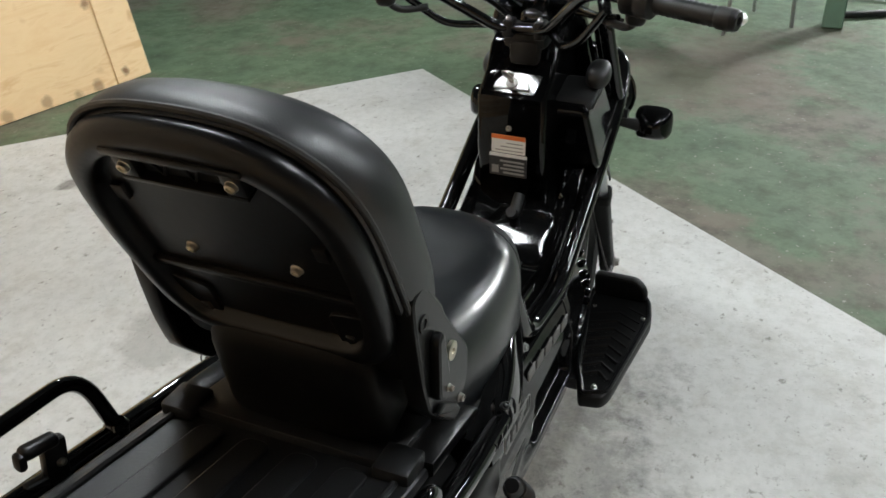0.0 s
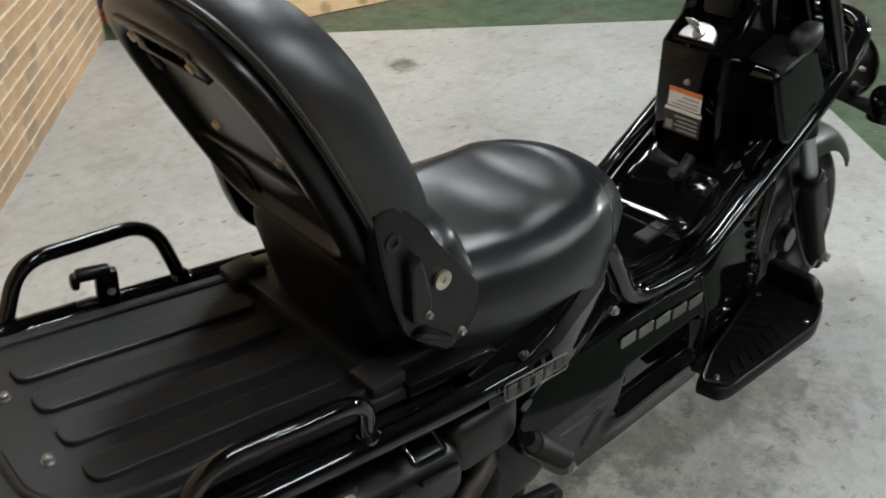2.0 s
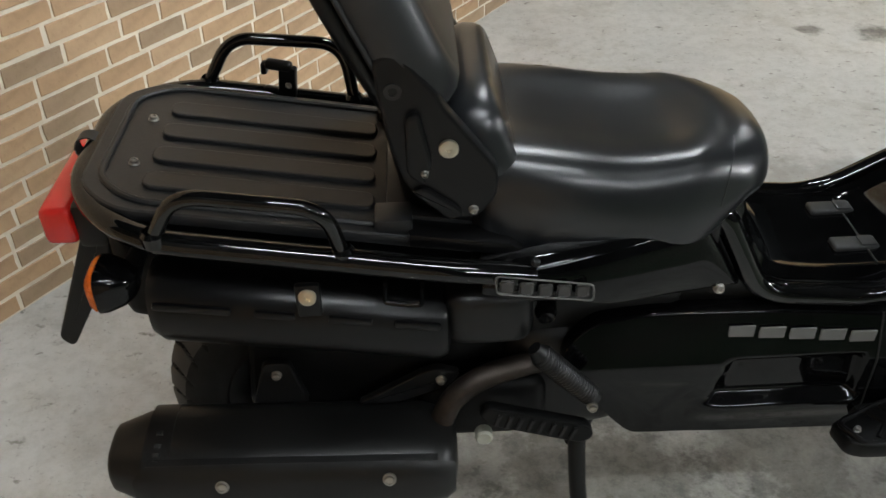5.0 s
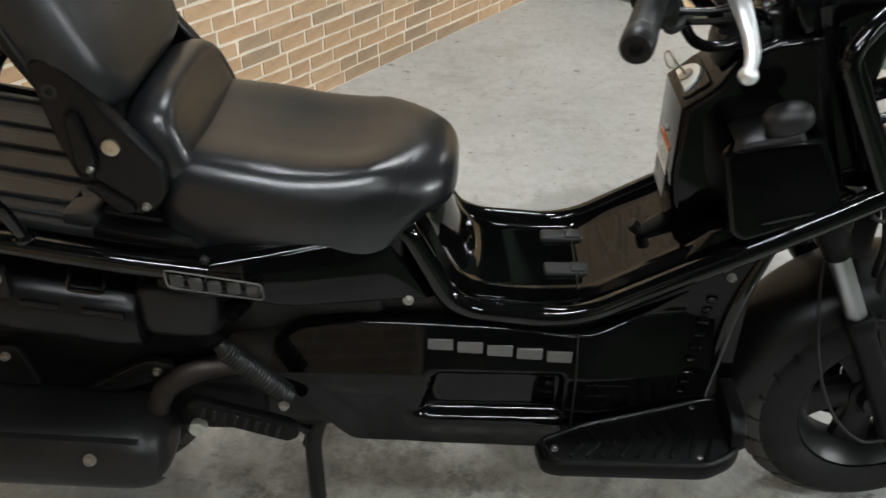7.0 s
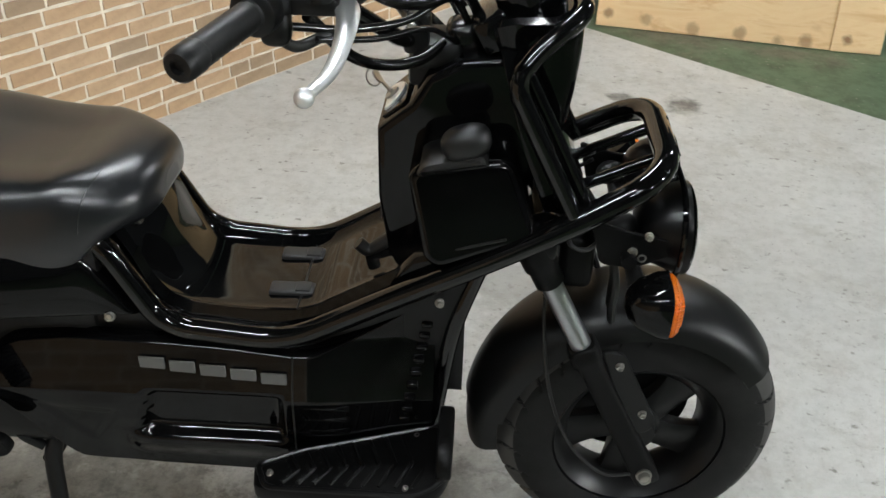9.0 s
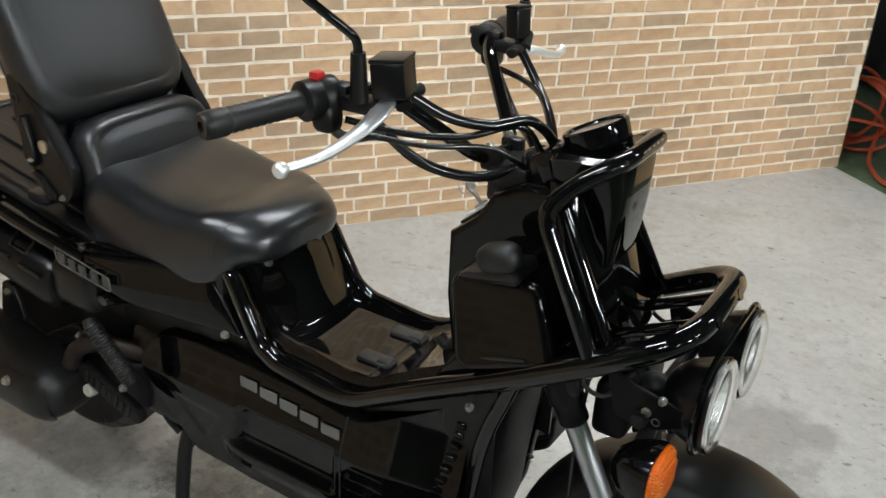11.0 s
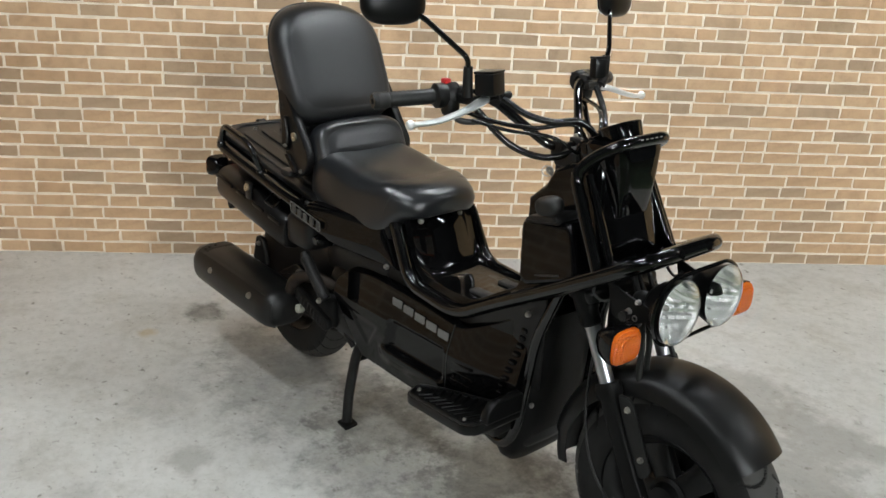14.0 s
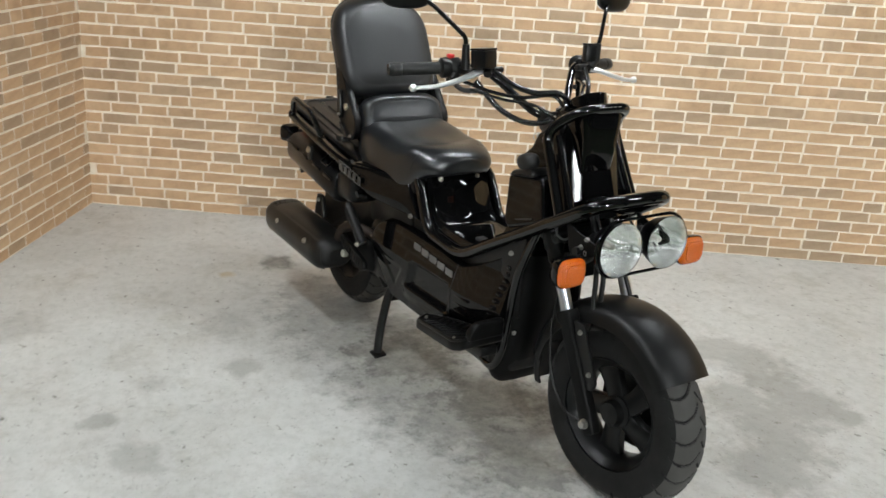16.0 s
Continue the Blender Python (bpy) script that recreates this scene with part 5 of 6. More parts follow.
# ---- steering column cover ----
OFF = Matrix.Translation((0, 0.022, 0))     # the column stands a little off the middle
column = part("column_cover", prism([(0.205, 0.635), (0.19, 0.74), (0.19, 0.852), (0.238, 0.893), (0.262, 0.936), (0.31, 0.962), (0.42, 0.975), (0.42, 0.70), (0.27, 0.60), (0.23, 0.605)], -0.074, 0.070, "y", 0.011, seg=3), GLOSS, bike, "gloss black steering column cover")
column.matrix_basis = OFF
SLOPE = Matrix.Translation((0.212, 0, 0.872)) @ pose(0, 0, 0, 0, -40.5, 0)
moon = [(-0.014, -0.037), (-0.014, 0.037)] + [(-0.012 + 0.034 * math.sin(a), 0.037 * math.cos(a)) for a in np.linspace(0.15, math.pi - 0.15, 14)]
part("ignition_ledge", moved(prism([(-0.022, -0.05), (0.026, -0.056), (0.026, 0.056), (-0.022, 0.05)], -0.004, 0.0035, "z", 0.0015, corner=0.01), SLOPE), GLOSS, column)
plate = part("ignition_plate", moved(prism(moon, 0.0, 0.008, "z", 0.002), SLOPE), ALU, column, "bright metal half-moon ignition plate")
part("lock_barrel", moved(lathe([(0.006, 0.012), (0.011, 0.012), (0.012, 0.009), (0.0115, 0.0005)], Matrix.Translation((-0.002, 0, 0)) @ axis_to((0, 0, 1)), 20), SLOPE), STEEL, plate)
key = part("ignition_key", join(moved(box(-0.002, 0, 0.022, 0.003, 0.008, 0.022), SLOPE), moved(lathe([(-0.0015, 0.003), (-0.0015, 0.011), (0.0015, 0.011), (0.0015, 0.003)], Matrix.Translation((-0.002, 0, 0.042)), 18), SLOPE)), STEEL, bike, "metal ignition key in its lock")
key.matrix_basis = OFF
part("key_ring", tube([SLOPE @ Vector((-0.008 + 0.006 * math.cos(a), 0.013 * math.cos(a), 0.045 + 0.013 * math.sin(a))) for a in np.linspace(0, 2 * math.pi, 20)[:-1]], 0.0014, 6, True), STEEL, key)
screw((0.191, 0, 0.787), (-1, 0, 0.1), column, 0.007)
def label_plate(y0, y1, z0, z1, depth):
    """A thin printed label on the column's rear face."""
    return prism([(y0, z0), (y1, z0), (y1, z1), (y0, z1)], 0.1895 - depth, 0.1905, "x")


sticker = part("warning_sticker", label_plate(-0.036, 0.036, 0.733, 0.771, 0.0008), PAPER, column, "white warning sticker with an orange band", 0)
part("sticker_band", label_plate(-0.036, 0.036, 0.763, 0.7715, 0.0014), ORANGE_INK, sticker, "", 0)
for i in range(3):
    part("print_bar", label_plate(-0.031, 0.028 - 0.012 * i, 0.738 + 0.008 * i, 0.740 + 0.008 * i, 0.0014), SILVER_INK, sticker, "", 0)
sticker2 = part("data_sticker", label_plate(-0.040, 0.040, 0.682, 0.730, 0.0006), INK_PLATE, column, "dark data sticker with pale print", 0)
part("print_head", label_plate(-0.040, 0.040, 0.724, 0.7305, 0.0012), PAPER, sticker2, "", 0)
for i in range(4):
    part("print_bar", label_plate(-0.035, 0.010 + 0.007 * (i % 2), 0.687 + 0.0085 * i, 0.691 + 0.0085 * i, 0.0012), SILVER_INK, sticker2, "", 0)
part("print_patch", label_plate(0.020, 0.035, 0.687, 0.704, 0.0012), SILVER_INK, sticker2, "", 0)

for s in SIDES:
    blk = part("side_pocket", pillow([(0.240, 0.815), (0.252, 0.832), (0.385, 0.848), (0.430, 0.735), (0.288, 0.682), (0.266, 0.694)], s * 0.05, 0.116 if s > 0 else -0.142, 0.012, 0.02, Matrix(((1, 0, 0, 0), (0, 1, -s * 0.2, s * 0.145), (0, 0, 1, 0), (0, 0, 0, 1)))), GLOSS, bike, "gloss black side pocket box")
    part("pocket_top", prism([(0.25, 0.820), (0.262, 0.840), (0.345, 0.862), (0.355, 0.840)], s * 0.05, 0.108 if s > 0 else -0.130, "y", 0.008, corner=0.01), RUBBER, blk)
    part("rubber_cap", ball((0.320, 0.10 if s > 0 else -0.122, 0.876), 0.035, 0.024, 0.023, 0.8, 0.8, pose(0, 0, 0, 0, -18, 0)), RUBBER, blk, "matt rubber cap")
    part("pocket_seam", box(0.33, 0.1165 if s > 0 else -0.1425, 0.712, 0.11, 0.003, 0.004, 0.001, Matrix.Translation((0.33, 0, 0.72)) @ pose(0, 0, 0, 0, -17, 0) @ Matrix.Translation((-0.33, 0, -0.712))), RUBBER, blk, "", 0)
    part("tunnel_cheek", prism([(0.215, 0.625), (0.25, 0.68), (0.44, 0.75), (0.46, 0.742), (0.28, 0.64), (0.22, 0.605)], s * 0.075, s * 0.118, "y", 0.006), GLOSS, bike)

# ---- front cowl, meter ----
rings = []
for z, x, w, d in ((z, 0.466 - 0.40 * (z - 0.755) + 0.30 * (z - 0.755) ** 2, w, 0.03) for z, w in ((0.755, 0.116), (0.80, 0.114), (0.84, 0.1115), (0.88, 0.108), (0.92, 0.103), (0.95, 0.098), (0.985, 0.088))):
    face = [(x + 0.034 - 0.030 * t * t - 0.010 * max(0.0, (abs(t) - 0.93) / 0.07) ** 2, w * t) for t in np.linspace(-1, 1, 41)]
    rings.append([Vector((a, 0.020 + b, z)) for a, b in face] + [Vector((x - d, 0.020 + w * t, z)) for t in (0.96, 0.5, 0.0, -0.5, -0.96)])
cowl = part("front_cowl", loft(rings), GLOSS, bike, "gloss black front cowl panel")
rings = []
for z, xb, xf, w in ((0.856, 0.410, 0.450, 0.046), (0.862, 0.40, 0.460, 0.051), (0.905, 0.385, 0.466, 0.055), (0.955, 0.37, 0.470, 0.059), (1.0, 0.35, 0.470, 0.065), (1.022, 0.345, 0.462, 0.067), (1.03, 0.35, 0.452, 0.061)):
    xc, d = (xb + xf) / 2, (xf - xb) / 2
    rings.append([Vector((xc + d * math.copysign(abs(math.cos(q)) ** 0.35, math.cos(q)), w * math.copysign(abs(math.sin(q)) ** 0.35, math.sin(q)), z + 0.25 * (xc + d * math.cos(q) - 0.40))) for q in (2 * math.pi * (k + 0.5) / 36 for k in range(36))])
nacelle = part("meter_nacelle", loft(rings), GLOSS, bike, "gloss black meter nacelle")
part("nacelle_block", box(0.352, 0, 1.0, 0.05, 0.10, 0.05, 0.008, Matrix.Translation((0.352, 0, 1.0)) @ pose(0, 0, 0, 0, -28, 0) @ Matrix.Translation((-0.352, 0, -1.0))), GLOSS, nacelle)
MT = Matrix.Translation((0.395, 0, 1.045)) @ axis_to((-0.42, 0, 0.9))
meter = part("speedometer", lathe([(-0.03, 0.044), (0.006, 0.048), (0.012, 0.048), (0.014, 0.045), (0.012, 0.041), (0.004, 0.039)], MT, 40), GLOSS, bike, "round black speedometer")
part("dial", lathe([(0.004, 0.04), (0.0045, 0.0003)], MT, 32), SILVER_INK, meter, "pale grey dial face")
part("meter_glass", lathe([(0.0095, 0.0415), (0.011, 0.03), (0.0115, 0.0003)], MT, 32), LENS, meter)
part("dial_needle", moved(box(0.006, 0.012, 0.0, 0.001, 0.03, 0.002), MT), ORANGE_INK, meter, "", 0)

# ---- handlebar ----
half_bar = [(0.043, -0.393, 1.079), (0.118, -0.145, 1.092), (0.230, -0.044, 0.984), (0.246, -0.018, 0.976)]
far_bar = [(0.246, 0.036, 0.976), (0.232, 0.066, 0.984), (0.112, 0.188, 1.096), (0.043, 0.393, 1.079)]
bar = part("handlebar", tube(rounded(half_bar + far_bar, [0, .05, .05, .03, .03, .05, .05, 0], 7), 0.0112, 14), TUBE, bike, "gloss black bent handlebar")
part("bar_clamp", join(box(0.250, -0.024, 0.977, 0.036, 0.022, 0.036, 0.006), box(0.250, 0.040, 0.977, 0.036, 0.022, 0.036, 0.006), box(0.278, 0.008, 0.957, 0.07, 0.088, 0.04, 0.01), box(0.268, 0.008, 0.930, 0.06, 0.06, 0.05, 0.01)), MATTE, bar)
for y in (-0.024, 0.040):
    screw((0.243, y, 0.996), (-0.3, 0, 1), bar, 0.006)
part("steering_boot", ball((0.315, 0.006, 0.975), 0.026, 0.03, 0.026, 0.6, 0.6), CABLE, bar)
for s in SIDES:
    g0, g1 = Vector((0.041, s * 0.397, 1.079)), Vector((0.084, s * 0.258, 1.087))
    d = (g0 - g1).normalized()
    pts, rs = [], []
    for i in range(29):
        t = i / 28
        pts.append(g1.lerp(g0, t))
        r = 0.0165 + (0.0012 if i % 2 else -0.0004)
        if t < 0.06:
            r = 0.021
        if t > 0.80:
            r = 0.0185
        if t > 0.985:
            r = 0.015
        rs.append(r)
    grip = part("hand_grip", tube(pts, rs, 16), RUBBER, bar, "ribbed black rubber grip")
    part("bar_end", lathe([(0, 0.0180), (0.020, 0.0180), (0.024, 0.0150), (0.024, 0.008), (0.018, 0.007), (0.018, 0.0004)], Matrix.Translation(g0 - d * 0.018) @ axis_to(d), 22), MATTE, grip)
    h = g1 + (g1 - g0).normalized() * 0.02
    body = part("switch_housing", join(lathe([(-0.030, 0.012), (-0.029, 0.024), (-0.026, 0.0275), (-0.004, 0.0285), (-0.002, 0.027), (0.002, 0.027), (0.004, 0.0285), (0.024, 0.0275), (0.028, 0.023), (0.029, 0.012)], Matrix.Translation(h) @ axis_to(d), 28), ball(h + Vector((0.012, -s * 0.006, -0.024)), 0.018, 0.018, 0.022, 0.6, 0.6)), MATTE, bar, "black switch housing")
    if s < 0:
        part("stop_switch", box(h.x, h.y, h.z + 0.031, 0.016, 0.018, 0.012, 0.003), SWITCH_RED, body, "red stop switch")
    else:
        part("switch_key", box(h.x - 0.03, h.y, h.z + 0.01, 0.012, 0.02, 0.014, 0.003), RUBBER, body)
    part("cable_boot", tube(spline([h + Vector((0.01, 0, -0.03)), h + Vector((0.03, -s * 0.025, -0.055)), h + Vector((0.06, -s * 0.07, -0.055))], 6), 0.007, 10), RUBBER, body)
    piv = Vector((0.165, s * 0.215, 1.086))
    perch = part("lever_perch", join(box(piv.x - 0.02, piv.y, piv.z, 0.06, 0.035, 0.022, 0.006), box(piv.x - 0.05, piv.y, piv.z + 0.006, 0.03, 0.028, 0.036, 0.008)), MATTE, bar)
    lev = spline([(0.170, s * 0.20, 1.090), (0.184, s * 0.232, 1.083), (0.185, s * 0.285, 1.068), (0.178, s * 0.345, 1.055), (0.160, s * 0.397, 1.050)], 6)
    n = len(lev)
    rings = []
    for i, p in enumerate(lev):
        t = i / (n - 1)
        a = Vector(lev[max(0, i - 1)])
        b = Vector(lev[min(n - 1, i + 1)])
        d_ = (b - a).normalized()
        side = d_.cross((0, 0, 1)).normalized()
        wd, ht = 0.020 - 0.0135 * t ** 0.6, 0.0085 - 0.0030 * t
        rings.append([Vector(p) + side * wd * math.cos(q) + Vector((0, 0, ht * math.sin(q))) for q in (2 * math.pi * k / 12 for k in range(12))])
    lever = part("brake_lever", join(loft(rings), ball(lev[-1], 0.0105, 0.0105, 0.0105, nu=18, nv=12)), ALU, bar, "polished metal brake lever with a ball end")
    res = Matrix.Translation((0.182 if s < 0 else 0.166, s * 0.195, 1.124 if s < 0 else 1.132)) @ pose(0, 0, 0, 0, -6, -s * 17)
    slim = 0.5 if s > 0 else 0.84
    tank = part("brake_reservoir", moved(box(0, 0, 0, 0.056 * slim, 0.066 * slim, 0.048, 0.004), res), SATIN, bar, "black square brake fluid reservoir")
    part("reservoir_lid", moved(box(0, 0, 0.026, 0.058 * slim, 0.068 * slim, 0.006, 0.002), res), SATIN, tank)
    part("reservoir_neck", moved(tube([(0.0, 0.02, -0.02), (0.012, 0.0, -0.04)], 0.012, 12), res), MATTE, tank)
    part("banjo_bolt", lathe([(-0.012, 0.009), (0.02, 0.009), (0.022, 0.007)], Matrix.Translation((0.185, s * 0.155, 1.096)) @ axis_to((0.1, -s, 0)), 14, True), MATTE, tank)
    part("mirror_boss", tube([(0.155, s * 0.234, 1.095), (0.155, s * 0.237, 1.16)], [0.0125, 0.010], 14), MATTE, bar)
    stem = part("mirror_stem", tube(rounded([(0.155, s * 0.237, 1.15), (0.157, s * 0.241, 1.178), (0.093, s * 0.312, 1.255), (0.075, s * 0.335, 1.268)], [0, .012, .02, 0], 5), 0.0062, 12), TUBE, bar)
    MM = Matrix.Translation((0.060, s * 0.372, 1.286)) @ pose(0, 0, 0, 0, -6, s * 12)
    head = part("mirror_head", moved(ball((0, 0, 0), 0.026, 0.075, 0.047, 0.75, 0.85, None, 32, 18), MM), SATIN, stem, "black oval mirror head")
    part("mirror_glass", moved(ball((-0.0195, 0, 0), 0.006, 0.066, 0.040, 0.6, 0.85, None, 32, 14), MM), MIRROR, head, "silvered mirror glass")
# cables that loop from the bar to the column
for pts, r in (([(0.185, -0.155, 1.093), (0.222, -0.118, 1.062), (0.262, -0.07, 1.046), (0.300, -0.02, 1.048), (0.326, 0.015, 1.005), (0.322, 0.02, 0.95)], 0.0078),
               ([(0.105, -0.20, 1.055), (0.172, -0.15, 1.036), (0.235, -0.095, 1.030), (0.290, -0.03, 1.040), (0.318, 0.0, 0.99)], 0.0052),
               ([(0.14, -0.20, 1.04), (0.205, -0.14, 1.022), (0.262, -0.07, 1.012), (0.300, -0.02, 0.975)], 0.0042),
               ([(0.125, -0.175, 1.06), (0.165, -0.122, 0.992), (0.205, -0.078, 0.962), (0.250, -0.05, 0.960), (0.282, -0.02, 0.975)], 0.0080),
               ([(0.185, 0.16, 1.093), (0.222, 0.148, 1.052), (0.272, 0.10, 1.020), (0.316, 0.05, 0.965)], 0.0075),
               ([(0.115, 0.20, 1.05), (0.182, 0.152, 0.992), (0.250, 0.09, 0.975), (0.300, 0.04, 0.945)], 0.0075),
               ([(0.13, 0.19, 1.05), (0.200, 0.15, 1.050), (0.265, 0.09, 1.045), (0.310, 0.04, 1.010)], 0.005)):
    part("control_cable", tube(spline(pts, 8), r, 10), CABLE, bike, "black rubber-covered control cable")
part("cable_tie", lathe([(-0.004, 0.012), (-0.004, 0.0135), (0.004, 0.0135), (0.004, 0.012)], Matrix.Translation((0.326, 0.016, 0.992)) @ axis_to((-0.05, 0.05, -1)), 16), STEEL, bike)

bar.matrix_basis = Matrix.Translation((0.393, 0.004, 0.75)) @ Matrix.Rotation(radians(1.5), 4, fork_dir) @ Matrix.Translation((-0.40, 0, -0.75))

# ---- headlamps ----
def reflector(R):
    """A silvered dish: long scallops in its upper half, small pillow facets in the lower."""
    rows = []
    for r in np.linspace(0.008, R, 34):
        row = []
        for k in range(97):
            q = 2 * math.pi * k / 96
            y, z = r * math.cos(q), r * math.sin(q)
            low = step01(0.004, -0.004, z)
            long_ = 0.0048 * abs(math.sin(math.pi * (z + 0.3 * abs(y)) / 0.021))
            small = 0.0034 * (abs(math.sin(math.pi * y / 0.0125)) + abs(math.sin(math.pi * (z + 0.003) / 0.0145)))
            row.append(Vector((-0.052 + 0.060 * (r / R) ** 2 + (long_ * (1 - low) + small * low) * step01(R, R * 0.9, r), y, z)))
        rows.append(row)
    bm = grid(rows)
    bmesh.ops.remove_doubles(bm, verts=bm.verts, dist=1e-5)
    return bm


for s in SIDES:
    c = Vector((0.635, s * 0.080 + 0.016, 0.724))
    H = Matrix.Translation(c) @ pose(0, 0, 0, 0, -2, 0)
    shellp = part("headlamp", lathe([(-0.062, 0.004), (-0.061, 0.028), (-0.052, 0.042), (-0.035, 0.055), (-0.012, 0.064), (0.0, 0.0675), (0.008, 0.0705), (0.011, 0.0702), (0.010, 0.0692)], H, 48), SATIN, bike, "round clear headlamp in a black bucket")
    part("reflector_bowl", moved(reflector(0.0685), H), BOWL, shellp, "silvered reflector bowl with stepped facets", 80)
    part("bulb_cap", lathe([(-0.05, 0.009), (-0.03, 0.009), (-0.018, 0.007), (-0.015, 0.0004)], H, 18), STEEL, shellp)
    rows = []
    for i in range(13):
        t = i / 12
        rows.append((0.011 + 0.015 * math.cos(t * math.pi / 2), max(0.0004, 0.0695 * math.sin(t * math.pi / 2))))
    rows += [(h - 0.003, r) for h, r in reversed(rows)]
    lens = part("lens", lathe(rows, H, 48), LAMP_GLASS, shellp, "clear convex headlamp glass")
    lens.visible_shadow = False
    part("lamp_plug", ball(c + Vector((-0.08, 0, -0.002)), 0.025, 0.02, 0.02), RUBBER, shellp)
    screw(c + Vector((-0.055, s * 0.055, -0.02)), (0, s, 0), shellp, 0.009)
    part("lamp_bracket", prism([(0.50, 0.765), (0.545, 0.75), (0.62, 0.735), (0.63, 0.715), (0.57, 0.685), (0.52, 0.69)], s * 0.118, s * 0.124, "y", 0.002, corner=0.012), SHROUD, bike)
    screw((0.565, s * 0.126, 0.715), (0, s, 0), bike, 0.007)
    screw((0.585, s * 0.126, 0.742), (0, s, 0), bike, 0.006)
ring = []
for k in range(60):
    q = 2 * math.pi * k / 60
    y = 0.080 * (1 if math.cos(q) > 0 else -1) + 0.0725 * math.cos(q)
    ring.append((0.632, y + 0.016, 0.725 + 0.0745 * math.sin(q)))
part("lamp_guard_wire", tube(ring, 0.0045, 8, True), TUBE, bike, "thin black wire guard round both headlamps")
part("lamp_crossbar", rod((0.56, -0.14, 0.705), (0.56, 0.14, 0.705), 0.011, 12), MATTE, bike)
part("horn", lathe([(-0.015, 0.004), (-0.015, 0.035), (0.0, 0.042), (0.012, 0.04), (0.018, 0.02), (0.02, 0.0005)], Matrix.Translation((0.46, 0.06, 0.66)) @ axis_to((1, 0, 0.1)), 28), MATTE, bike)
for s in SIDES:
    part("wire_loop", tube(spline([(0.47, s * 0.125, 0.75), (0.475, s * 0.13, 0.725), (0.50, s * 0.125, 0.715), (0.525, s * 0.115, 0.735)], 6), 0.0035, 8), RUBBER, bike)


# ---- things round the wall's end ----
def board(name, a, b, h, t, lean, label):
    """A sheet of plywood that stands on the floor from a to b and leans back."""
    a, b = Vector((*a, 0)), Vector((*b, 0))
    d = (b - a)
    n = Vector((-d.y, d.x, 0)).normalized()
    up = (Vector((0, 0, 1)) * math.cos(radians(lean)) + n * math.sin(radians(lean)))
    back = up.cross(d.normalized()) * -1
    bm = bmesh.new()
    P = [a, b, b + up * h, a + up * h]
    F = [bm.verts.new(p) for p in P]
    B = [bm.verts.new(p + n * t) for p in P]
    bm.faces.new(F)
    bm.faces.new(B)
    for k in range(4):
        bm.faces.new((F[k], F[(k + 1) % 4], B[(k + 1) % 4], B[k]))
    bmesh.ops.bevel(bm, geom=bm.edges[:], offset=0.002, segments=1, affect="EDGES")
    return tagged(part(name, bm, PLY, smooth=0), label, "plywood board", "leaning plywood boards")


board("plywood_sheet", (0.878, 2.814), (1.885, 2.607), 1.8, 0.024, 12, "raw plywood sheet with knots leaning upright on the floor")
board("plywood_sheet", (1.880, 2.600), (2.090, 2.572), 1.75, 0.03, 12, "narrow raw plywood offcut beside the larger sheet")

hose = tagged(new("air_hose"), "coiled orange air hose lying on the green floor", "hose")
rng = random.Random(8)
for i in range(6):
    r, cx, cz, cy, tip = rng.uniform(0.15, 0.21), 0.33 + rng.uniform(-0.05, 0.06), 0.0, 3.44 + 0.035 * i, rng.uniform(-0.5, 0.5)
    loop_ = []
    for q in range(48):
        a = q / 48 * 2 * math.pi
        z = r * (1 + math.sin(a)) * (0.55 + 0.12 * i) + 0.012
        loop_.append((cx + r * math.cos(a) * 1.05, cy + 0.16 * tip * math.sin(a) + 0.05 * math.cos(2 * a + i), z))
    part("coil_loop", tube(loop_, 0.0088, 8, True), HOSE, hose)
part("floor_loop", tube(spline([(0.475, 3.55, 0.10), (0.475, 3.42, 0.012), (0.505, 3.24, 0.012), (0.60, 3.05, 0.012), (0.78, 3.02, 0.012), (0.88, 3.20, 0.012), (0.826, 3.445, 0.012), (0.741, 3.655, 0.012), (0.70, 3.75, 0.10), (0.71, 3.80, 0.45), (0.74, 3.82, 1.0), (0.76, 3.83, 1.6)], 10), 0.0095, 8), HOSE, hose)
part("riser", tube(spline([(0.55, 3.40, 0.05), (0.60, 3.45, 0.15), (0.55, 3.46, 0.30), (0.46, 3.48, 0.46), (0.40, 3.55, 0.9), (0.36, 3.6, 1.5)], 10), 0.0095, 8), HOSE, hose)


def crumpled(c, rx, ry, rz):
    bm = ball((0, 0, 0), rx, ry, rz, 0.7, 0.8, None, 40, 24)
    for v in bm.verts:
        n = noise.noise(Vector(v.co) * 9) * 0.035 + noise.noise(Vector(v.co) * 24) * 0.012
        v.co += v.co.normalized() * n
        v.co.z = max(v.co.z, -rz * 0.85)
    return moved(bm, Matrix.Translation(c))


tagged(part("plastic_bag", crumpled((0.845, 3.60, 0.105), 0.125, 0.11, 0.125), BLUE), "crumpled dark blue plastic bag on the floor", "bag")
post = tagged(part("steel_post", box(0.66, 4.42, 2.3, 0.13, 0.13, 4.6, 0.006, seg=1), GREENPOST), "pale green painted square steel post", "post")
tagged(part("steel_post", box(4.08, -0.60, 2.3, 0.11, 0.11, 4.6, 0.006, seg=1), GREENPOST), "pale green painted square steel post", "post")
shelf = tagged(new("tool_cabinet"), "dark steel tool cabinet in the shade behind the wall", "cabinet")
shelf.matrix_world = Matrix.Translation(at(4.3, -3.0)) @ pose(0, 0, 0, 0, 0, WALL_TURN)
part("body", box(0, 0, 0.75, 1.6, 0.6, 1.5, 0.01), DARK, shelf)
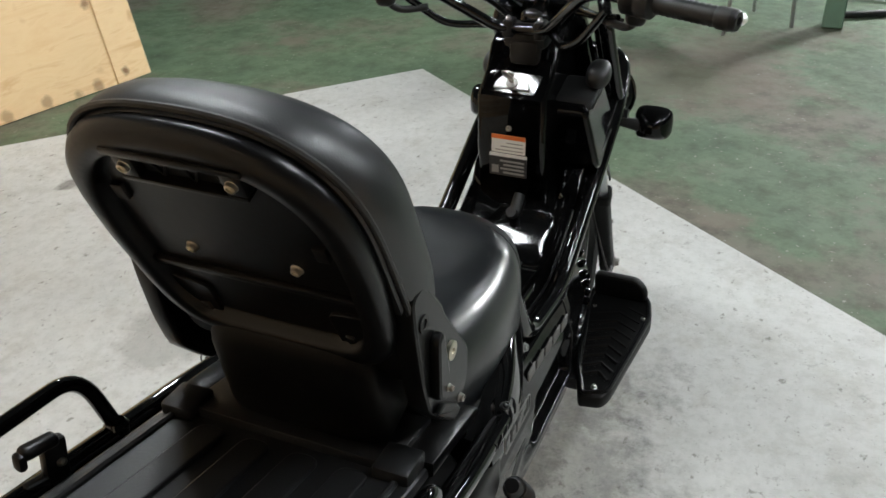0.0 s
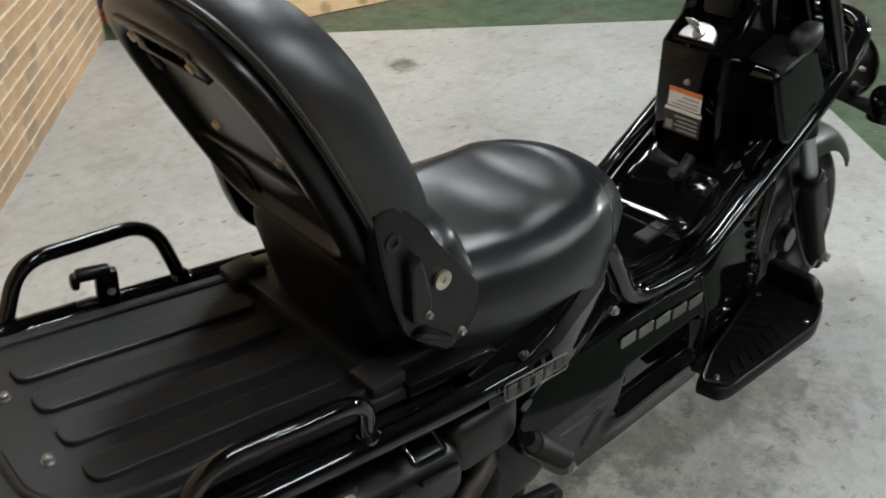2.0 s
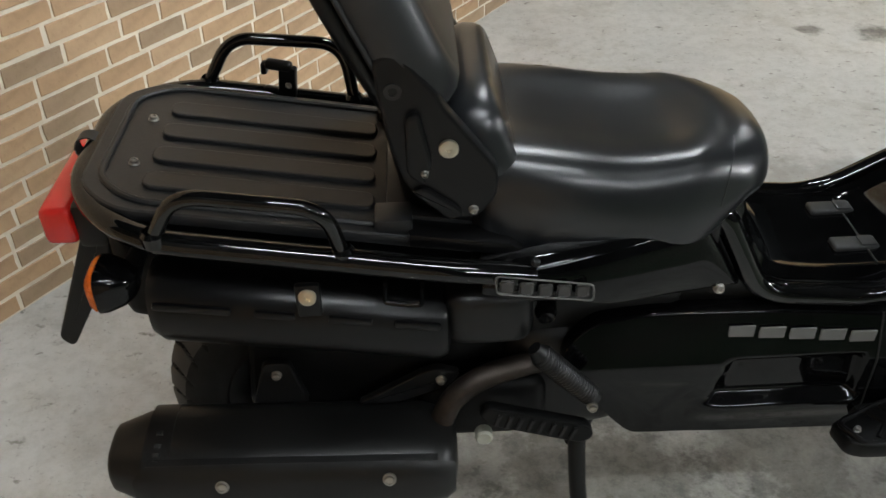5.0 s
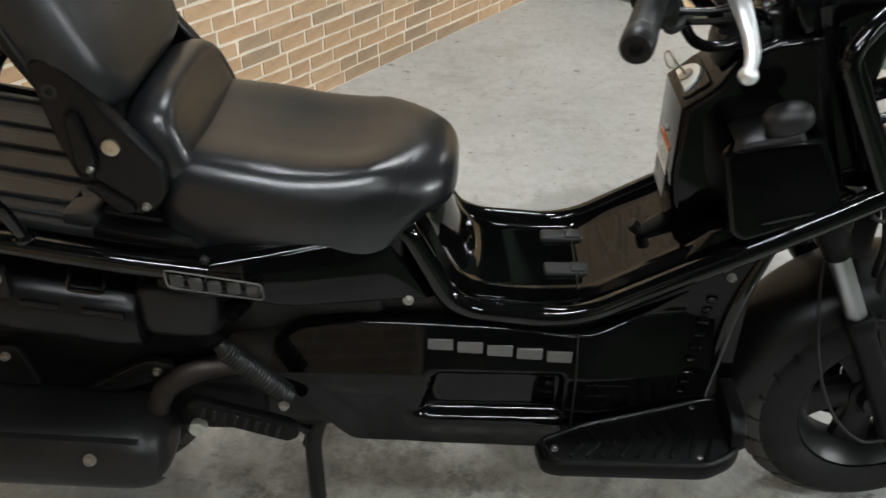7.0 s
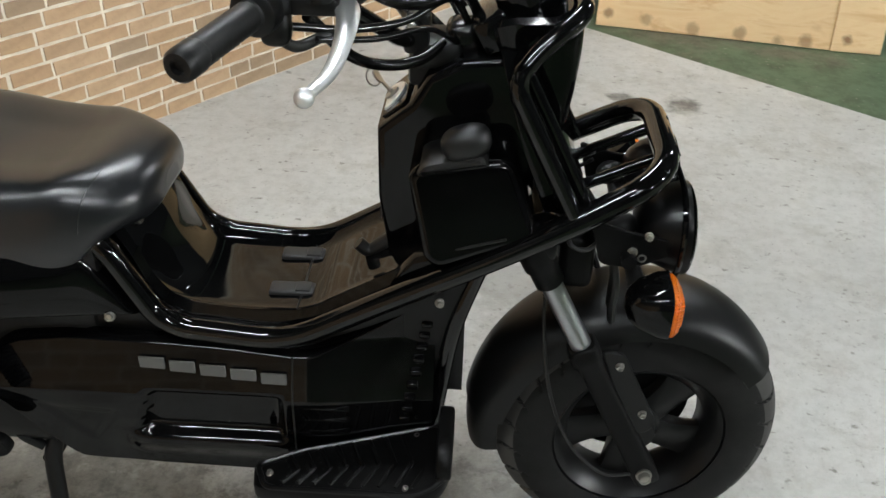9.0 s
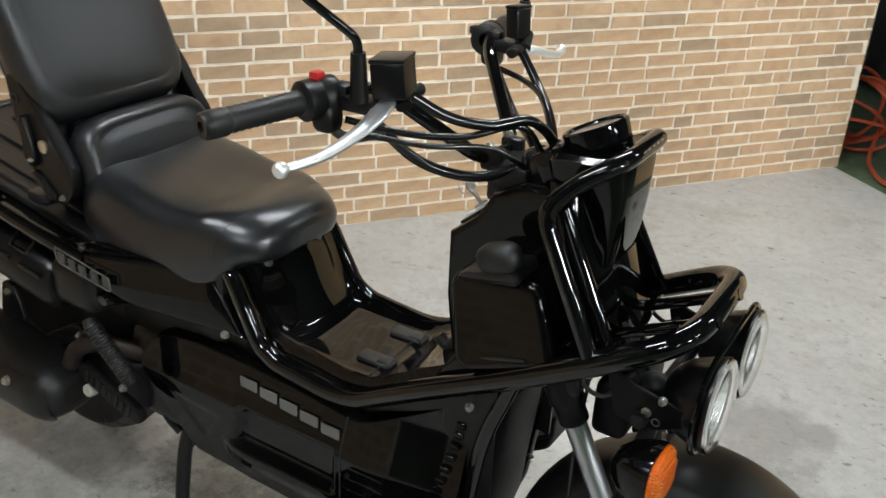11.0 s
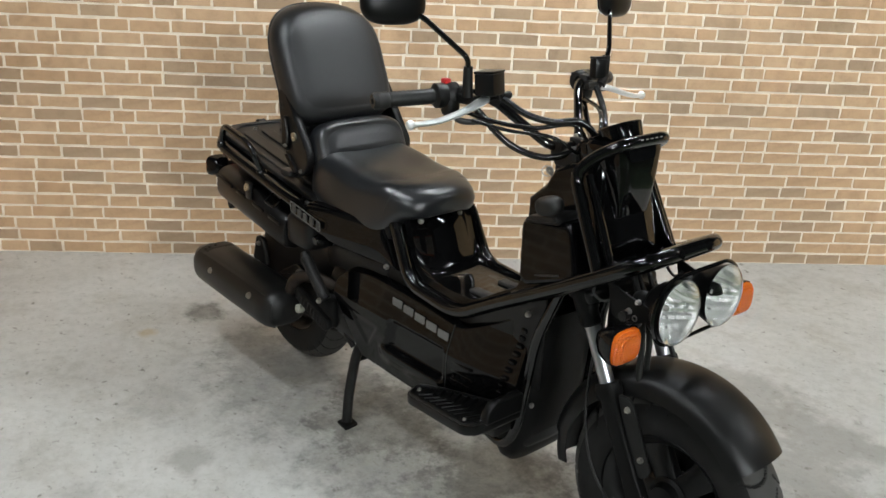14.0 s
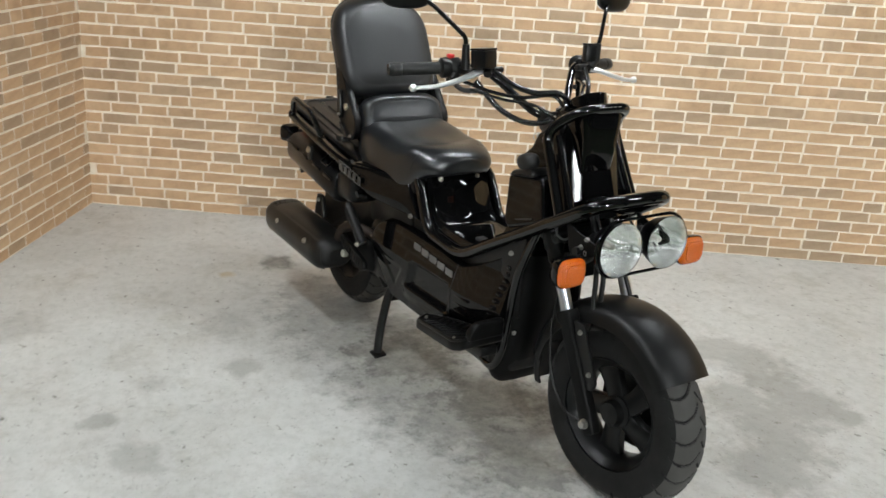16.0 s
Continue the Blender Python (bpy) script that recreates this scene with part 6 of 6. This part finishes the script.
for k in range(3):
    part("drawer", box(0, -0.31, 0.35 + 0.42 * k, 1.5, 0.03, 0.38, 0.006), DARK, shelf)
    part("handle", rod((-0.15, -0.34, 0.45 + 0.42 * k), (0.15, -0.34, 0.45 + 0.42 * k), 0.008), GREYPIPE, shelf)


def chair(x, y, turn):
    ob = tagged(new("folding_chair"), "dull grey metal tube chair with a dark seat", "chair")
    ob.matrix_world = pose(x, y, 0, 0, 0, turn)
    for sx in (-0.18, 0.18):
        part("leg", tube(rounded([(sx, -0.2, 0.0), (sx, -0.17, 0.44), (sx, 0.2, 0.46), (sx, 0.24, 0.0)], 0.06), 0.011, 10), GREYPIPE, ob)
        part("back_post", rod((sx, 0.2, 0.44), (sx, 0.27, 0.85), 0.011, 10), GREYPIPE, ob)
    part("seat", box(0, 0, 0.47, 0.4, 0.4, 0.04, 0.012), DARK, ob)
    part("backrest", box(0, 0.26, 0.75, 0.38, 0.03, 0.2, 0.01), DARK, ob)


chair(3.98, -0.12, 40)
chair(1.15, 4.25, 150)
cable = tagged(part("rubber_hose", tube(spline([(4.25, -0.62, 0.02), (4.32, -0.78, 0.02), (4.42, -0.9, 0.02), (4.6, -0.95, 0.02), (4.75, -0.85, 0.03), (4.7, -0.7, 0.03)], 10), 0.02, 10), RUBBER), "thick black rubber hose on the floor", "hose")

# ---- bricks, laid row by row in the joints ----
ROW, JOINT, PROUD = 0.0535, 0.0098, 0.0025
brick_meshes = {}


def brick_mesh(length, kind=0):
    """A thin brick slip with uneven, softened edges, centred, its face towards +y."""
    key = (round(length, 3), kind)
    if key not in brick_meshes:
        rnd = random.Random(int(length * 1000) * 7 + kind)
        x, z, c = length / 2, (ROW - JOINT) / 2, 0.0016
        outline = [(-x, -z), (-x * 0.3, -z), (x * 0.4, -z), (x, -z), (x, 0), (x, z), (x * 0.3, z), (-x * 0.4, z), (-x, z), (-x, 0)]
        outline = [(px + rnd.uniform(-0.0016, 0.0016), pz + rnd.uniform(-0.0013, 0.0013)) for px, pz in outline]
        bm = bmesh.new()
        b = [bm.verts.new((px, -0.003, pz)) for px, pz in outline]
        m_ = [bm.verts.new((px, PROUD - c, pz)) for px, pz in outline]
        f = [bm.verts.new((px - math.copysign(c, px), PROUD, pz * (1 - c / z))) for px, pz in outline]
        bm.faces.new(f)
        n = len(outline)
        for A, B in ((b, m_), (m_, f)):
            for k in range(n):
                bm.faces.new((A[k], A[(k + 1) % n], B[(k + 1) % n], B[k]))
        bmesh.ops.recalc_face_normals(bm, faces=bm.faces)
        me = bpy.data.meshes.new("brick")
        bm.to_mesh(me)
        bm.free()
        me.materials.append(BRICK)
        brick_meshes[key] = me
    return brick_meshes[key]


def lay(length, height, seed, place, parent, near):
    """Courses of uneven bricks over a wall; near(s, z) picks those that are separate pieces."""
    rng = random.Random(seed)
    verts, faces, count = [], [], 0
    for row in range(int(height / ROW)):
        z = (row + 0.5) * ROW - 0.001
        s = -rng.choice((0.0, 0.06, 0.1, 0.14))
        while s < length:
            size = rng.choice((0.085, 0.11, 0.125, 0.135, 0.14, 0.15, 0.155, 0.165, 0.19))
            lo, hi = max(0.0, s), min(length, s + size)
            s += size + JOINT
            if hi - lo < 0.03:
                continue
            m = place((lo + hi) / 2 + rng.uniform(-0.0015, 0.0015), z + rng.uniform(-0.0015, 0.0015)) @ Matrix.Rotation(rng.uniform(-0.006, 0.006), 4, "Y")
            wide = round((hi - lo) / 0.005) * 0.005
            if near((lo + hi) / 2, z) and count < 300:
                count += 1
                ob = new("brick", brick_mesh(wide, rng.randrange(3)))
                ob.parent = parent
                ob.matrix_world = m
            else:
                me = brick_mesh(wide, rng.randrange(3))
                base = len(verts)
                verts += [m @ v.co for v in me.vertices]
                faces += [[base + i for i in p.vertices] for p in me.polygons]
    me = bpy.data.meshes.new("brick_courses")
    me.from_pydata([tuple(v) for v in verts], [], faces)
    me.materials.append(BRICK_JOINED)
    ob = new("brick_courses", me)
    ob.parent = parent
    ob["kind"] = "stuff"


turn_long = Matrix((tuple(-U), tuple(V), (0, 0, 1))).transposed().to_4x4()
turn_short = Matrix((tuple(V), tuple(U), (0, 0, 1))).transposed().to_4x4()
lay(WEND - CORNER, 2.28, 3, lambda s, z: Matrix.Translation(at(CORNER + s, W0 - 0.002, z)) @ turn_long, wall_long, lambda s, z: 0.5 < s < 3.9 and z < 0.86)
lay(2.8, 1.13, 5, lambda s, z: Matrix.Translation(at(CORNER - 0.002, W0 + s, z)) @ turn_short, wall_short, lambda s, z: True)
